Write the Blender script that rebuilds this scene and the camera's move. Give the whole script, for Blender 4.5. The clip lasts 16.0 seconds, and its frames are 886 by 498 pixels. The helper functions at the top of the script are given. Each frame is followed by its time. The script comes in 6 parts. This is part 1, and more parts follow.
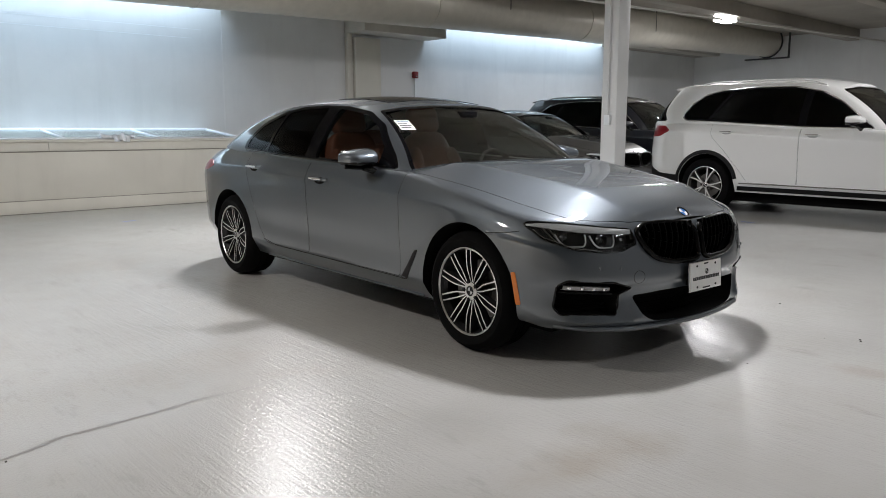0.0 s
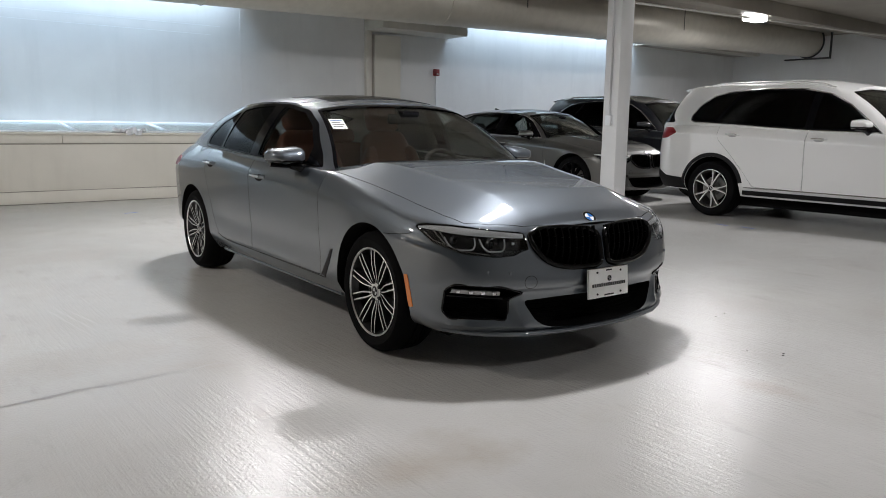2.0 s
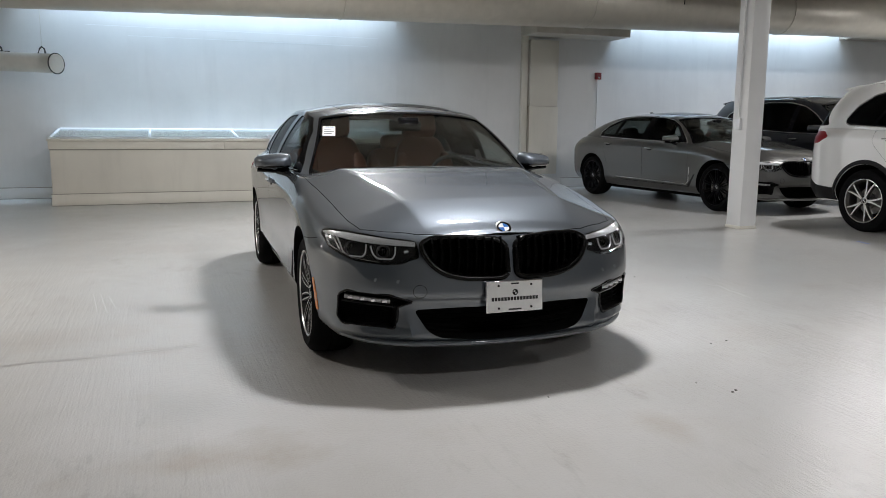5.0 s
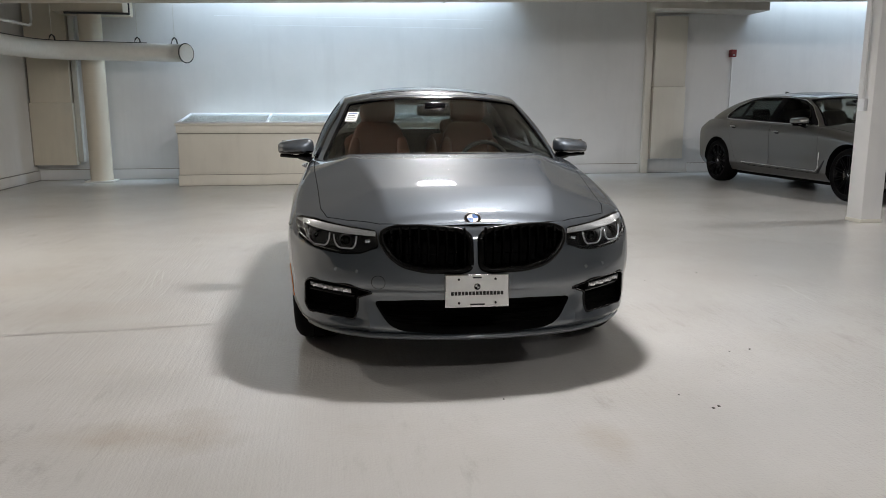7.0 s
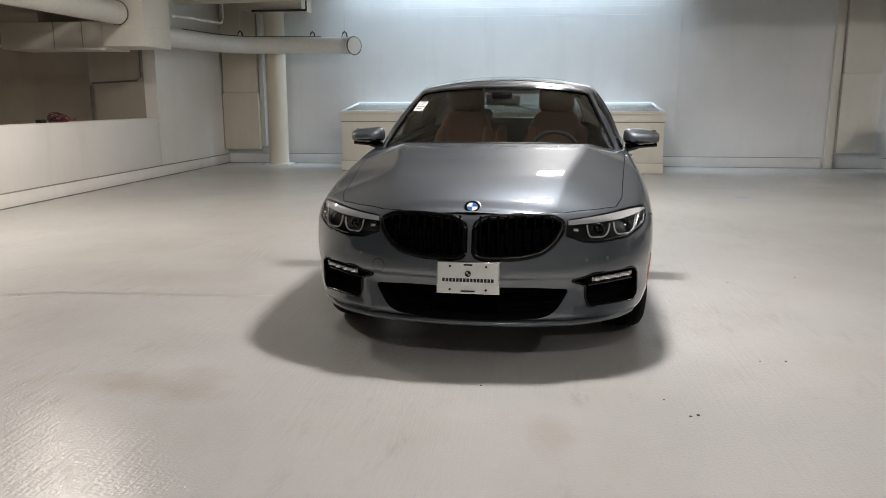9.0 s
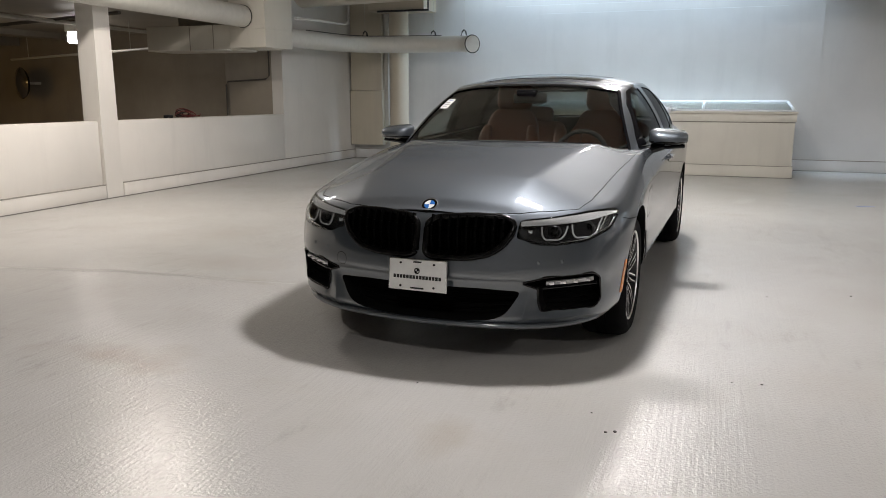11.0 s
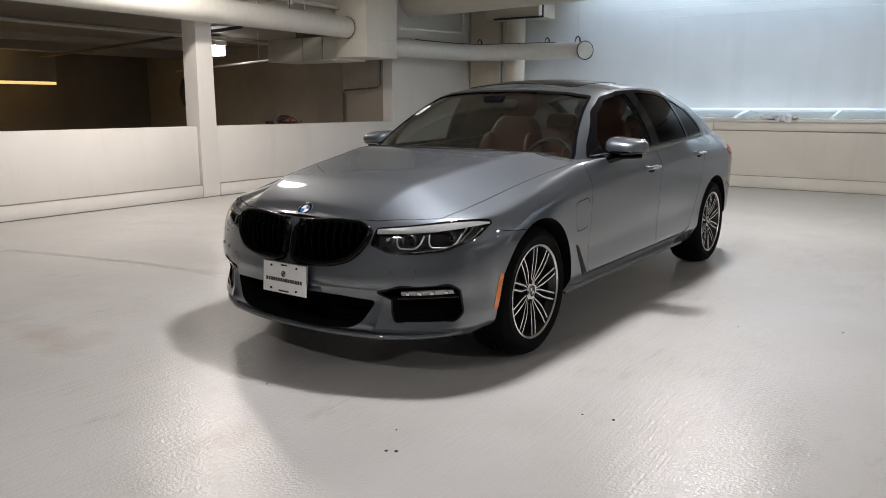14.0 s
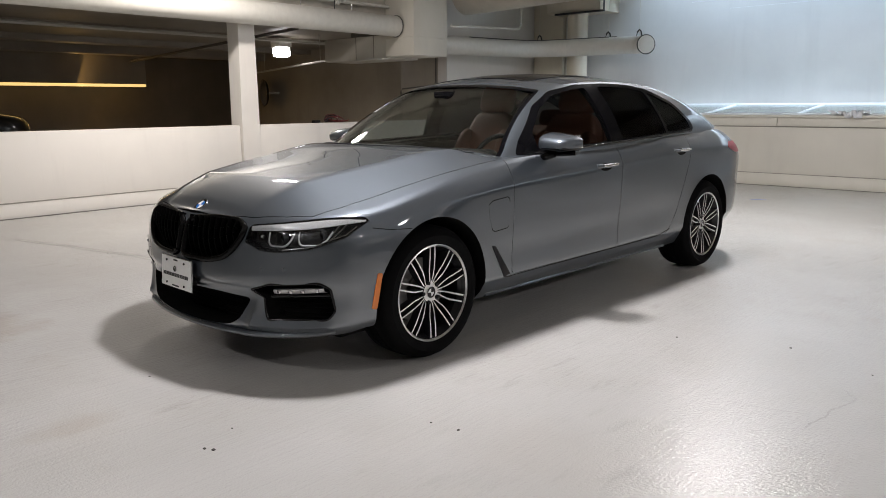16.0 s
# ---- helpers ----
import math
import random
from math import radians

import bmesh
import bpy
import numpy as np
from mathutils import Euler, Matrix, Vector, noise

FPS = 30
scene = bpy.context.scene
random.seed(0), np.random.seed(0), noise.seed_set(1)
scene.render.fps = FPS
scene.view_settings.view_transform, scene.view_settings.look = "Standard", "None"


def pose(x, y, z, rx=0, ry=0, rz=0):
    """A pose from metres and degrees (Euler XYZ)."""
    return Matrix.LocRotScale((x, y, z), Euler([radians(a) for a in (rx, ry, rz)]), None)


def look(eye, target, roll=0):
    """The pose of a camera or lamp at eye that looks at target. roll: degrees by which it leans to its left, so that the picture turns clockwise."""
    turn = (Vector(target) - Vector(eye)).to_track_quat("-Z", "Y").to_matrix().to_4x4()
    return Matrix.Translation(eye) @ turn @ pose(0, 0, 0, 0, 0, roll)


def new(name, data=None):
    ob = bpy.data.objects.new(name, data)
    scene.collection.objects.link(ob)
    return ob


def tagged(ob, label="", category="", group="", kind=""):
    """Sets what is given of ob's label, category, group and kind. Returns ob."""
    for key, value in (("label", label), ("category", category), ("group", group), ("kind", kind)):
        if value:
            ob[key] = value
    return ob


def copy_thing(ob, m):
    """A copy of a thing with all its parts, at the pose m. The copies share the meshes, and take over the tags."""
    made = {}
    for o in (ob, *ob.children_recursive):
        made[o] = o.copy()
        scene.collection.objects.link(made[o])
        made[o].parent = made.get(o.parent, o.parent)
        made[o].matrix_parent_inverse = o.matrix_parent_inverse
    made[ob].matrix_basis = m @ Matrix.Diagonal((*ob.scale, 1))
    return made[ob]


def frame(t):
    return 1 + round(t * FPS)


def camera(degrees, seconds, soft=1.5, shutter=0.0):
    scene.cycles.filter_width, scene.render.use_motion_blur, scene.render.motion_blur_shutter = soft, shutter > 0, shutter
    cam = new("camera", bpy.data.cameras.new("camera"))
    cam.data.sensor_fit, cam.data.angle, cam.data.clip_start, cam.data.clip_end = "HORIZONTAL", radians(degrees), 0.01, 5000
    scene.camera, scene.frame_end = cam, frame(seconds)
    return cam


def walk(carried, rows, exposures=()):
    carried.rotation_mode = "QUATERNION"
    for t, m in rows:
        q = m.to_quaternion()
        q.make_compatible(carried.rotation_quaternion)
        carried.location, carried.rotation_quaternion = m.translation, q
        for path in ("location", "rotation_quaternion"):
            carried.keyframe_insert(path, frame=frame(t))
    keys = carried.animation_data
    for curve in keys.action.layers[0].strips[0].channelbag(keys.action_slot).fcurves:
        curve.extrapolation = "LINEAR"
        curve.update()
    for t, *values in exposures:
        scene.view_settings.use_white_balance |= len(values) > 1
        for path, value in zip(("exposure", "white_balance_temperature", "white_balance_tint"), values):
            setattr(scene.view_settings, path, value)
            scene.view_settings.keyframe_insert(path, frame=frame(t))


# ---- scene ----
cam = camera(60.8, 16.0, soft=0.9)
PATH = [
    (0, (0.94, 0.246, 1.221), (2.255, 1.72, 0.907), -0.0),
    (0.5, (1.045, 0.082, 1.225), (2.347, 1.565, 0.904), 0.3),
    (1, (1.171, -0.039, 1.231), (2.453, 1.463, 0.91), 0.6),
    (1.5, (1.371, -0.113, 1.24), (2.623, 1.413, 0.918), 0.7),
    (2, (1.569, -0.256, 1.244), (2.777, 1.304, 0.922), 0.8),
    (2.5, (1.785, -0.455, 1.256), (2.937, 1.148, 0.933), 0.9),
    (3, (2.024, -0.535, 1.24), (3.102, 1.118, 0.918), 1.0),
    (3.5, (2.255, -0.639, 1.247), (3.234, 1.077, 0.935), 0.8),
    (3.7, (2.353, -0.717, 1.244), (3.288, 1.023, 0.933), 0.8),
    (6, (3.474, -1.094, 1.287), (3.99, 0.809, 0.955), 0.1),
    (6.5, (3.705, -1.112, 1.269), (4.115, 0.814, 0.92), 0.1),
    (7, (3.934, -1.131, 1.291), (4.227, 0.814, 0.929), 0.0),
    (7.5, (4.194, -1.212, 1.297), (4.357, 0.747, 0.931), 0.1),
    (8, (4.406, -1.246, 1.298), (4.429, 0.719, 0.925), 0.1),
    (8.5, (4.648, -1.207, 1.291), (4.534, 0.753, 0.91), -0.0),
    (9, (4.91, -1.248, 1.297), (4.675, 0.699, 0.907), 0.0),
    (9.5, (5.191, -1.245, 1.305), (4.838, 0.683, 0.91), 0.1),
    (10, (5.418, -1.19, 1.3), (4.953, 0.714, 0.902), 0.2),
    (12.5, (6.616, -0.747, 1.295), (5.733, 1.006, 0.914), 0.1),
    (13, (6.811, -0.617, 1.287), (5.854, 1.098, 0.91), 0.3),
    (13.5, (7.004, -0.443, 1.282), (5.978, 1.233, 0.908), 0.2),
    (14, (7.224, -0.299, 1.284), (6.14, 1.339, 0.909), 0.1),
    (14.5, (7.47, -0.15, 1.285), (6.333, 1.451, 0.905), -0.0),
    (15, (7.64, 0.048, 1.261), (6.448, 1.608, 0.878), -0.2),
    (15.5, (7.81, 0.245, 1.267), (6.556, 1.757, 0.887), -0.4),
    (16, (8.014, 0.439, 1.263), (6.7, 1.899, 0.886), -0.4),
]
walk(cam, [(t, look(eye, target, roll)) for t, eye, target, roll in PATH],
     [(0, 0.27, 6430, 11), (3.5, 0.27, 6430, 12), (6, 0.27, 6500, 11), (8, 0.32, 6850, 13), (10, 0.27, 6850, 13), (12.5, 0.14, 6700, 14), (16, 0.25, 6630, 14)])

# ---- light ----
world = bpy.data.worlds.new("world")
scene.world = world
world.use_nodes = True
world.node_tree.nodes["Background"].inputs[0].default_value = (0.55, 0.6, 0.68, 1)
world.node_tree.nodes["Background"].inputs[1].default_value = 0.02


def area_light(name, place, target, sx, sy, watts, colour):
    data = bpy.data.lights.new(name, "AREA")
    data.shape, data.size, data.size_y, data.energy, data.color = "RECTANGLE", sx, sy, watts, colour
    ob = new(name, data)
    ob.matrix_world = look(place, target)
    return ob


COOL, NEUTRAL = (0.60, 0.79, 1.0), (1.0, 0.993, 0.995)
WARM = (1.0, 0.945, 0.875)
LAMPS = [(5.16, 3.32, 3.26, 97, NEUTRAL), (5.25, 7.9, 3.38, 116, NEUTRAL), (0.2, 5.4, 3.38, 92, WARM), (12.9, 7.0, 3.74, 84, NEUTRAL), (17.3, 9.1, 3.58, 140, NEUTRAL), (5.2, -1.26, 3.38, 34, NEUTRAL), (12.8, 2.3, 3.74, 104, NEUTRAL)]
for slot_x, slot_w, watts in ((4.25, 6.0, 205), (16.0, 6.6, 150)):
    area_light("skylight_glow", (slot_x, 13.72, 4.55), (slot_x, 13.78, 0), slot_w, 0.36, watts, COOL).data.spread = radians(125)


for lx, ly, lz, watts, tone in LAMPS:
    area_light("lamp_light", (lx, ly, lz - 0.02), (lx, ly, 0), 0.34, 0.2, watts, tone)
area_light("ramp_lamp_light", (-4.89, 9.95, 2.19), (-4.89, 9.95, 0), 0.24, 0.24, 11, WARM)
area_light("strip_lamp_light", (-10.40, 8.1, 1.72), (-6.5, 12.0, 0.6), 0.1, 2.6, 9.0, (1.0, 0.62, 0.2))


# ---- materials ----
def mat(name):
    m = bpy.data.materials.new(name)
    m.use_nodes = True
    nt = m.node_tree
    return m, nt, nt.nodes["Principled BSDF"]


def node(nt, kind, **values):
    n = nt.nodes.new(kind)
    for key, value in values.items():
        n.inputs[key].default_value = value
    return n


def coords(nt, scale=(1, 1, 1), space="Object"):
    t = nt.nodes.new("ShaderNodeTexCoord")
    m = node(nt, "ShaderNodeMapping", Scale=scale)
    nt.links.new(t.outputs[space], m.inputs["Vector"])
    return m.outputs["Vector"]


def noise_of(nt, vec, scale, detail=4.0, rough=0.55):
    n = node(nt, "ShaderNodeTexNoise", Scale=scale, Detail=detail, Roughness=rough)
    nt.links.new(vec, n.inputs["Vector"])
    return n.outputs["Fac"]


def ramp(nt, fac, stops):
    r = nt.nodes.new("ShaderNodeValToRGB")
    while len(r.color_ramp.elements) < len(stops):
        r.color_ramp.elements.new(0.5)
    for e, (p, c) in zip(r.color_ramp.elements, stops):
        e.position, e.color = p, (c if len(c) == 4 else (*c, 1))
    nt.links.new(fac, r.inputs["Fac"])
    return r.outputs["Color"]


def mix(nt, fac, a, b, mode="MIX"):
    n = nt.nodes.new("ShaderNodeMix")
    n.data_type, n.blend_type = "RGBA", mode
    for socket, value in ((n.inputs[0], fac), (n.inputs[6], a), (n.inputs[7], b)):
        if isinstance(value, (int, float)):
            socket.default_value = value
        elif isinstance(value, tuple):
            socket.default_value = value if len(value) == 4 else (*value, 1)
        else:
            nt.links.new(value, socket)
    return n.outputs[2]


def bump(nt, bsdf, height, strength=0.2, distance=0.01):
    b = node(nt, "ShaderNodeBump", Strength=strength, Distance=distance)
    nt.links.new(height, b.inputs["Height"])
    nt.links.new(b.outputs["Normal"], bsdf.inputs["Normal"])


def grey(v):
    return (v, v, v)


def plain(name, colour, rough=0.5, metal=0.0, coat=0.0, grain=0.06, scale=30.0, bumpy=0.05, spec=0.5):
    """A surface of one paint with fine mottling."""
    m, nt, b = mat(name)
    v = coords(nt)
    f = noise_of(nt, v, scale)
    g = noise_of(nt, v, scale * 0.08)
    lo = tuple(c * (1 - grain) for c in colour)
    hi = tuple(min(1, c * (1 + grain)) for c in colour)
    c = ramp(nt, f, [(0.3, lo), (0.7, hi)])
    c = mix(nt, g, c, tuple(x * (1 - grain * 0.8) for x in colour))
    nt.links.new(c, b.inputs["Base Color"])
    b.inputs["Roughness"].default_value = rough
    b.inputs["Metallic"].default_value = metal
    b.inputs["Coat Weight"].default_value = coat
    b.inputs["Coat Roughness"].default_value = 0.04
    b.inputs["Specular IOR Level"].default_value = spec
    if bumpy:
        bump(nt, b, f, bumpy, 0.002)
    return m


def wall_paint(name, colour, dirt=0.12, streak=0.1):
    m, nt, b = mat(name)
    v = coords(nt)
    large = noise_of(nt, v, 0.7, 5)
    fine = noise_of(nt, v, 60, 3)
    rub = noise_of(nt, coords(nt, (1.4, 1.4, 0.18)), 3.0, 5, 0.6)
    lo = tuple(c * (1 - dirt) for c in colour)
    c = ramp(nt, large, [(0.3, lo), (0.65, colour)])
    c = mix(nt, ramp(nt, rub, [(0.52, grey(0.0)), (0.75, grey(streak * 3))]), c, tuple(x * 0.8 for x in colour))
    nt.links.new(c, b.inputs["Base Color"])
    b.inputs["Roughness"].default_value = 0.55
    bump(nt, b, mix(nt, 0.6, fine, large), 0.12, 0.006)
    return m


def floor_paint():
    """Worn light grey coating on broomed concrete, glossier where the broom marks show."""
    m, nt, b = mat("floor_coating")
    v = coords(nt)
    large = noise_of(nt, v, 0.35, 6, 0.6)
    mid = noise_of(nt, v, 1.6, 7, 0.62)
    fine = noise_of(nt, v, 70, 4)
    c = ramp(nt, large, [(0.30, (0.445, 0.440, 0.424)), (0.65, (0.520, 0.515, 0.50))])
    c = mix(nt, ramp(nt, mid, [(0.45, grey(0.0)), (0.85, grey(0.55))]), c, (0.44, 0.425, 0.39))
    c = mix(nt, ramp(nt, fine, [(0.60, grey(0.0)), (0.85, grey(0.16))]), c, (0.36, 0.34, 0.31))
    stain = noise_of(nt, coords(nt, (0.5, 1.0, 1)), 0.9, 5, 0.7)
    c = mix(nt, ramp(nt, stain, [(0.60, grey(0.0)), (0.78, grey(0.35))]), c, (0.41, 0.37, 0.31))
    for sx, sy, rx, ry, amount in ((3.05, 1.85, 0.50, 0.22, 0.50), (5.0, 1.50, 0.10, 0.22, 0.28), (1.5, 5.0, 0.5, 0.6, 0.22), (2.2, 3.9, 0.7, 0.3, 0.22), (6.6, 2.6, 0.5, 0.35, 0.14), (6.9, 4.3, 0.5, 0.5, 0.10), (3.1, 7.4, 0.8, 0.5, 0.16), (7.3, 1.9, 0.7, 0.4, 0.14)):
        at = node(nt, "ShaderNodeMapping", Location=(-sx / rx, -sy / ry, 0), Scale=(1 / rx, 1 / ry, 0))
        nt.links.new(nt.nodes["Texture Coordinate"].outputs["Object"], at.inputs["Vector"])
        away = nt.nodes.new("ShaderNodeVectorMath")
        away.operation = "LENGTH"
        nt.links.new(at.outputs["Vector"], away.inputs[0])
        edge = mix(nt, 0.55, away.outputs["Value"], ramp(nt, mid, [(0.25, grey(0.0)), (0.75, grey(1.5))]))
        c = mix(nt, ramp(nt, edge, [(0.45, grey(amount)), (0.85, grey(0.0))]), c, (0.36, 0.31, 0.245))
    scuff = noise_of(nt, coords(nt, (5, 1.3, 1)), 2.2, 8, 0.72)
    where = ramp(nt, noise_of(nt, v, 0.8, 3), [(0.48, grey(0.0)), (0.62, grey(1.0))])
    dark = mix(nt, where, grey(0.0), ramp(nt, scuff, [(0.53, grey(0.0)), (0.72, grey(0.58))]))
    c = mix(nt, dark, c, (0.31, 0.30, 0.28))
    nt.links.new(c, b.inputs["Base Color"])
    patch = ramp(nt, noise_of(nt, v, 0.55, 6, 0.6), [(0.40, grey(0.60)), (0.56, grey(1.0))])
    r = mix(nt, patch, grey(0.26), grey(0.20))
    nt.links.new(r, b.inputs["Roughness"])
    b.inputs["IOR"].default_value = 1.45
    b.inputs["Specular IOR Level"].default_value = 0.32
    grit = noise_of(nt, v, 75, 2, 0.6)
    broom = noise_of(nt, coords(nt, (1, 0.05, 1)), 48, 2, 0.6)
    broom_wide = noise_of(nt, coords(nt, (1, 0.03, 1)), 22, 2)
    strokes = mix(nt, 0.40, mix(nt, 0.35, broom, broom_wide), grit)
    h = mix(nt, patch, mix(nt, 0.02, large, grit), strokes)
    bump(nt, b, h, 0.62, 0.010)
    return m


def glass(name, tint=(0.9, 0.95, 0.93), rough=0.0, sheen=0.035, grazing=0.8):
    """A thin pane: clear, with a reflection that grows towards grazing angles."""
    m, nt, b = mat(name)
    out = nt.nodes["Material Output"]
    clear = node(nt, "ShaderNodeBsdfTransparent", Color=(*tint, 1))
    gloss = node(nt, "ShaderNodeBsdfGlossy", Roughness=rough)
    w = node(nt, "ShaderNodeLayerWeight", Blend=0.5)
    p = nt.nodes.new("ShaderNodeMath")
    p.operation = "POWER"
    nt.links.new(w.outputs["Facing"], p.inputs[0])
    p.inputs[1].default_value = 4.5
    f = nt.nodes.new("ShaderNodeMath")
    f.operation = "MULTIPLY_ADD"
    nt.links.new(p.outputs[0], f.inputs[0])
    f.inputs[1].default_value, f.inputs[2].default_value = grazing, sheen
    x = nt.nodes.new("ShaderNodeMixShader")
    nt.links.new(f.outputs[0], x.inputs[0])
    nt.links.new(clear.outputs[0], x.inputs[1])
    nt.links.new(gloss.outputs[0], x.inputs[2])
    nt.links.new(x.outputs[0], out.inputs["Surface"])
    return m


def glow(name, colour, strength):
    m, nt, b = mat(name)
    b.inputs["Base Color"].default_value = (0.9, 0.9, 0.9, 1)
    b.inputs["Emission Color"].default_value = (*colour, 1)
    b.inputs["Emission Strength"].default_value = strength
    return m


FLOOR = floor_paint()
WALL = wall_paint("white_wall_paint", (0.74, 0.745, 0.74))
WARMWALL = wall_paint("warm_white_wall_paint", (0.76, 0.735, 0.69), 0.10, 0.12)
CREAM = wall_paint("cream_wall_paint", (0.70, 0.675, 0.60), 0.12, 0.15)
CEIL = wall_paint("ceiling_concrete", (0.35, 0.32, 0.27), 0.3, 0.25)
BEAM = wall_paint("beam_paint", (0.62, 0.59, 0.52), 0.15, 0.2)
PUTTY = wall_paint("putty_paint", (0.63, 0.575, 0.465), 0.12, 0.15)
PIPE = plain("painted_pipe", (0.66, 0.65, 0.60), 0.4, grain=0.08, scale=12)
DUCT = plain("galvanised_duct", (0.55, 0.52, 0.45), 0.38, 0.35, grain=0.1, scale=6)
DARK = plain("dark_steel", (0.03, 0.03, 0.03), 0.5)
ALU = plain("silver_frame", (0.82, 0.84, 0.86), 0.35, 0.25)
# the ramp's dimness is partly put into these concrete colours, most in the second
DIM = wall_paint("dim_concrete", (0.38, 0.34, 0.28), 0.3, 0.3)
RAMP = wall_paint("shade_darkened_concrete", (0.24, 0.20, 0.15), 0.35, 0.3)
LAMPGLOW = glow("lamp_tube", NEUTRAL, 14.0)
AMBERGLOW = glow("amber_tube", (1.0, 0.66, 0.22), 0.9)
LAMPCASE = plain("lamp_case", (0.8, 0.8, 0.78), 0.4)
RED = plain("red_plastic", (0.20, 0.010, 0.016), 0.4)
PANE = glass("clear_pane", (0.80, 0.86, 0.88))


# ---- mesh helpers ----
def box(bm, x0, x1, y0, y1, z0, z1, bevel=0.0):
    made = bmesh.ops.create_cube(bm, size=1.0, matrix=Matrix.LocRotScale(((x0 + x1) / 2, (y0 + y1) / 2, (z0 + z1) / 2), None, (x1 - x0, y1 - y0, z1 - z0)))
    if bevel:
        edges = {e for v in made["verts"] for e in v.link_edges}
        bmesh.ops.bevel(bm, geom=list(edges), offset=bevel, segments=2, affect="EDGES", profile=0.5)
    return bm


def cyl(bm, a, b, r0, r1=None, seg=20, caps=True):
    """A round bar from a to b."""
    a, b = Vector(a), Vector(b)
    d = b - a
    m = Matrix.Translation((a + b) / 2) @ d.to_track_quat("Z", "Y").to_matrix().to_4x4()
    bmesh.ops.create_cone(bm, cap_ends=caps, segments=seg, radius1=r0, radius2=r0 if r1 is None else r1, depth=d.length, matrix=m)
    return bm


def tube(bm, pts, r, seg=12, closed=False):
    """A round pipe along a run of points."""
    pts = [Vector(p) for p in pts]
    rings, n = [], len(pts)
    up = Vector((0, 0, 1))
    for i, p in enumerate(pts):
        d = (pts[(i + 1) % n] if closed or i < n - 1 else p) - (pts[i - 1] if closed or i else p)
        d.normalize()
        side = d.cross(up if abs(d.z) < 0.95 else Vector((1, 0, 0))).normalized()
        top = side.cross(d)
        rings.append([bm.verts.new(p + r * (math.cos(2 * math.pi * k / seg) * side + math.sin(2 * math.pi * k / seg) * top)) for k in range(seg)])
    for i in range(n if closed else n - 1):
        a, b = rings[i], rings[(i + 1) % n]
        for k in range(seg):
            bm.faces.new((a[k], a[(k + 1) % seg], b[(k + 1) % seg], b[k]))
    if not closed:
        bm.faces.new(rings[0])
        bm.faces.new(rings[-1][::-1])
    return bm


def mesh_of(name, bm, materials, smooth=35.0):
    bmesh.ops.recalc_face_normals(bm, faces=bm.faces)
    for f in bm.faces:
        f.smooth = smooth > 0
    for e in bm.edges:
        if len(e.link_faces) == 2 and e.calc_face_angle(0) > radians(smooth):
            e.smooth = False
    me = bpy.data.meshes.new(name)
    bm.to_mesh(me)
    bm.free()
    for m in materials if isinstance(materials, (list, tuple)) else [materials]:
        me.materials.append(m)
    return me


def part(name, bm, material, parent, label="", smooth=35.0):
    ob = new(name, mesh_of(name, bm, material, smooth))
    ob.parent = parent
    return tagged(ob, label) if label else ob


def thing(name, label, category, place=None, group="", kind=""):
    ob = new(name)
    if place is not None:
        ob.matrix_world = place
    return tagged(ob, label, category, group, kind)


def single(name, bm, material, label, category, group="", kind="", smooth=35.0):
    return tagged(new(name, mesh_of(name, bm, material, smooth)), label, category, group, kind)


def structure(name, bm, material, label, category, smooth=35.0):
    return single(name, bm, material, label, category, kind="structure", smooth=smooth)


B = bmesh.new

# ---- the hall ----
XL, XR, YB, YF, ZC = -1.42, 24.4, 13.945, -6.5, 4.0
FAR = -11.0
structure("floor", box(B(), FAR, XR + 0.3, YF - 0.3, YB + 0.3, -0.2, 0.0), FLOOR, "worn light grey coated concrete garage floor", "floor")
structure("wall_north", box(B(), FAR, XR + 0.3, YB, YB + 0.3, 0.0, 5.2), WALL, "white painted block wall with faint stains", "wall")
structure("wall_east", box(B(), XR, XR + 0.3, YF, YB, 0.0, 5.2), WALL, "white painted garage end wall", "wall")
structure("wall_south", box(B(), FAR, XR + 0.3, YF - 0.3, YF, 0.0, 5.2), WALL, "white painted garage wall", "wall")
wall_west = structure("wall_west", box(B(), XL - 0.22, XL, 11.06, YB, 0.0, 5.2), WARMWALL, "white painted garage side wall beside an opening", "wall")
parapet = B()
box(parapet, XL - 0.2, XL, YF, 6.62, 0.0, 0.985, 0.012)
box(parapet, XL - 0.2, XL, 6.93, 11.06, 0.0, 0.985, 0.012)
structure("parapet", parapet, WARMWALL, "low white concrete parapet wall along the ramp", "parapet")
structure("wall_header", box(B(), XL - 0.22, XL - 0.02, YF, 11.06, 2.62, 5.2), BEAM, "dim painted concrete wall above the opening", "wall")

# skirting steps
skirt = B()
box(skirt, XL, XL + 0.045, YF, 6.62, 0.0, 0.175, 0.008)
box(skirt, XL, XL + 0.045, 6.94, 13.9, 0.0, 0.175, 0.008)
structure("baseboard", skirt, WARMWALL, "white painted concrete plinth at the parapet's foot", "baseboard")
skirt = B()
box(skirt, XL + 0.03, 10.3, YB - 0.04, YB, 0.0, 0.19, 0.008)
box(skirt, 11.4, XR, YB - 0.04, YB, 0.0, 0.19, 0.008)
structure("baseboard", skirt, WALL, "white painted plinth at the foot of the wall", "baseboard")

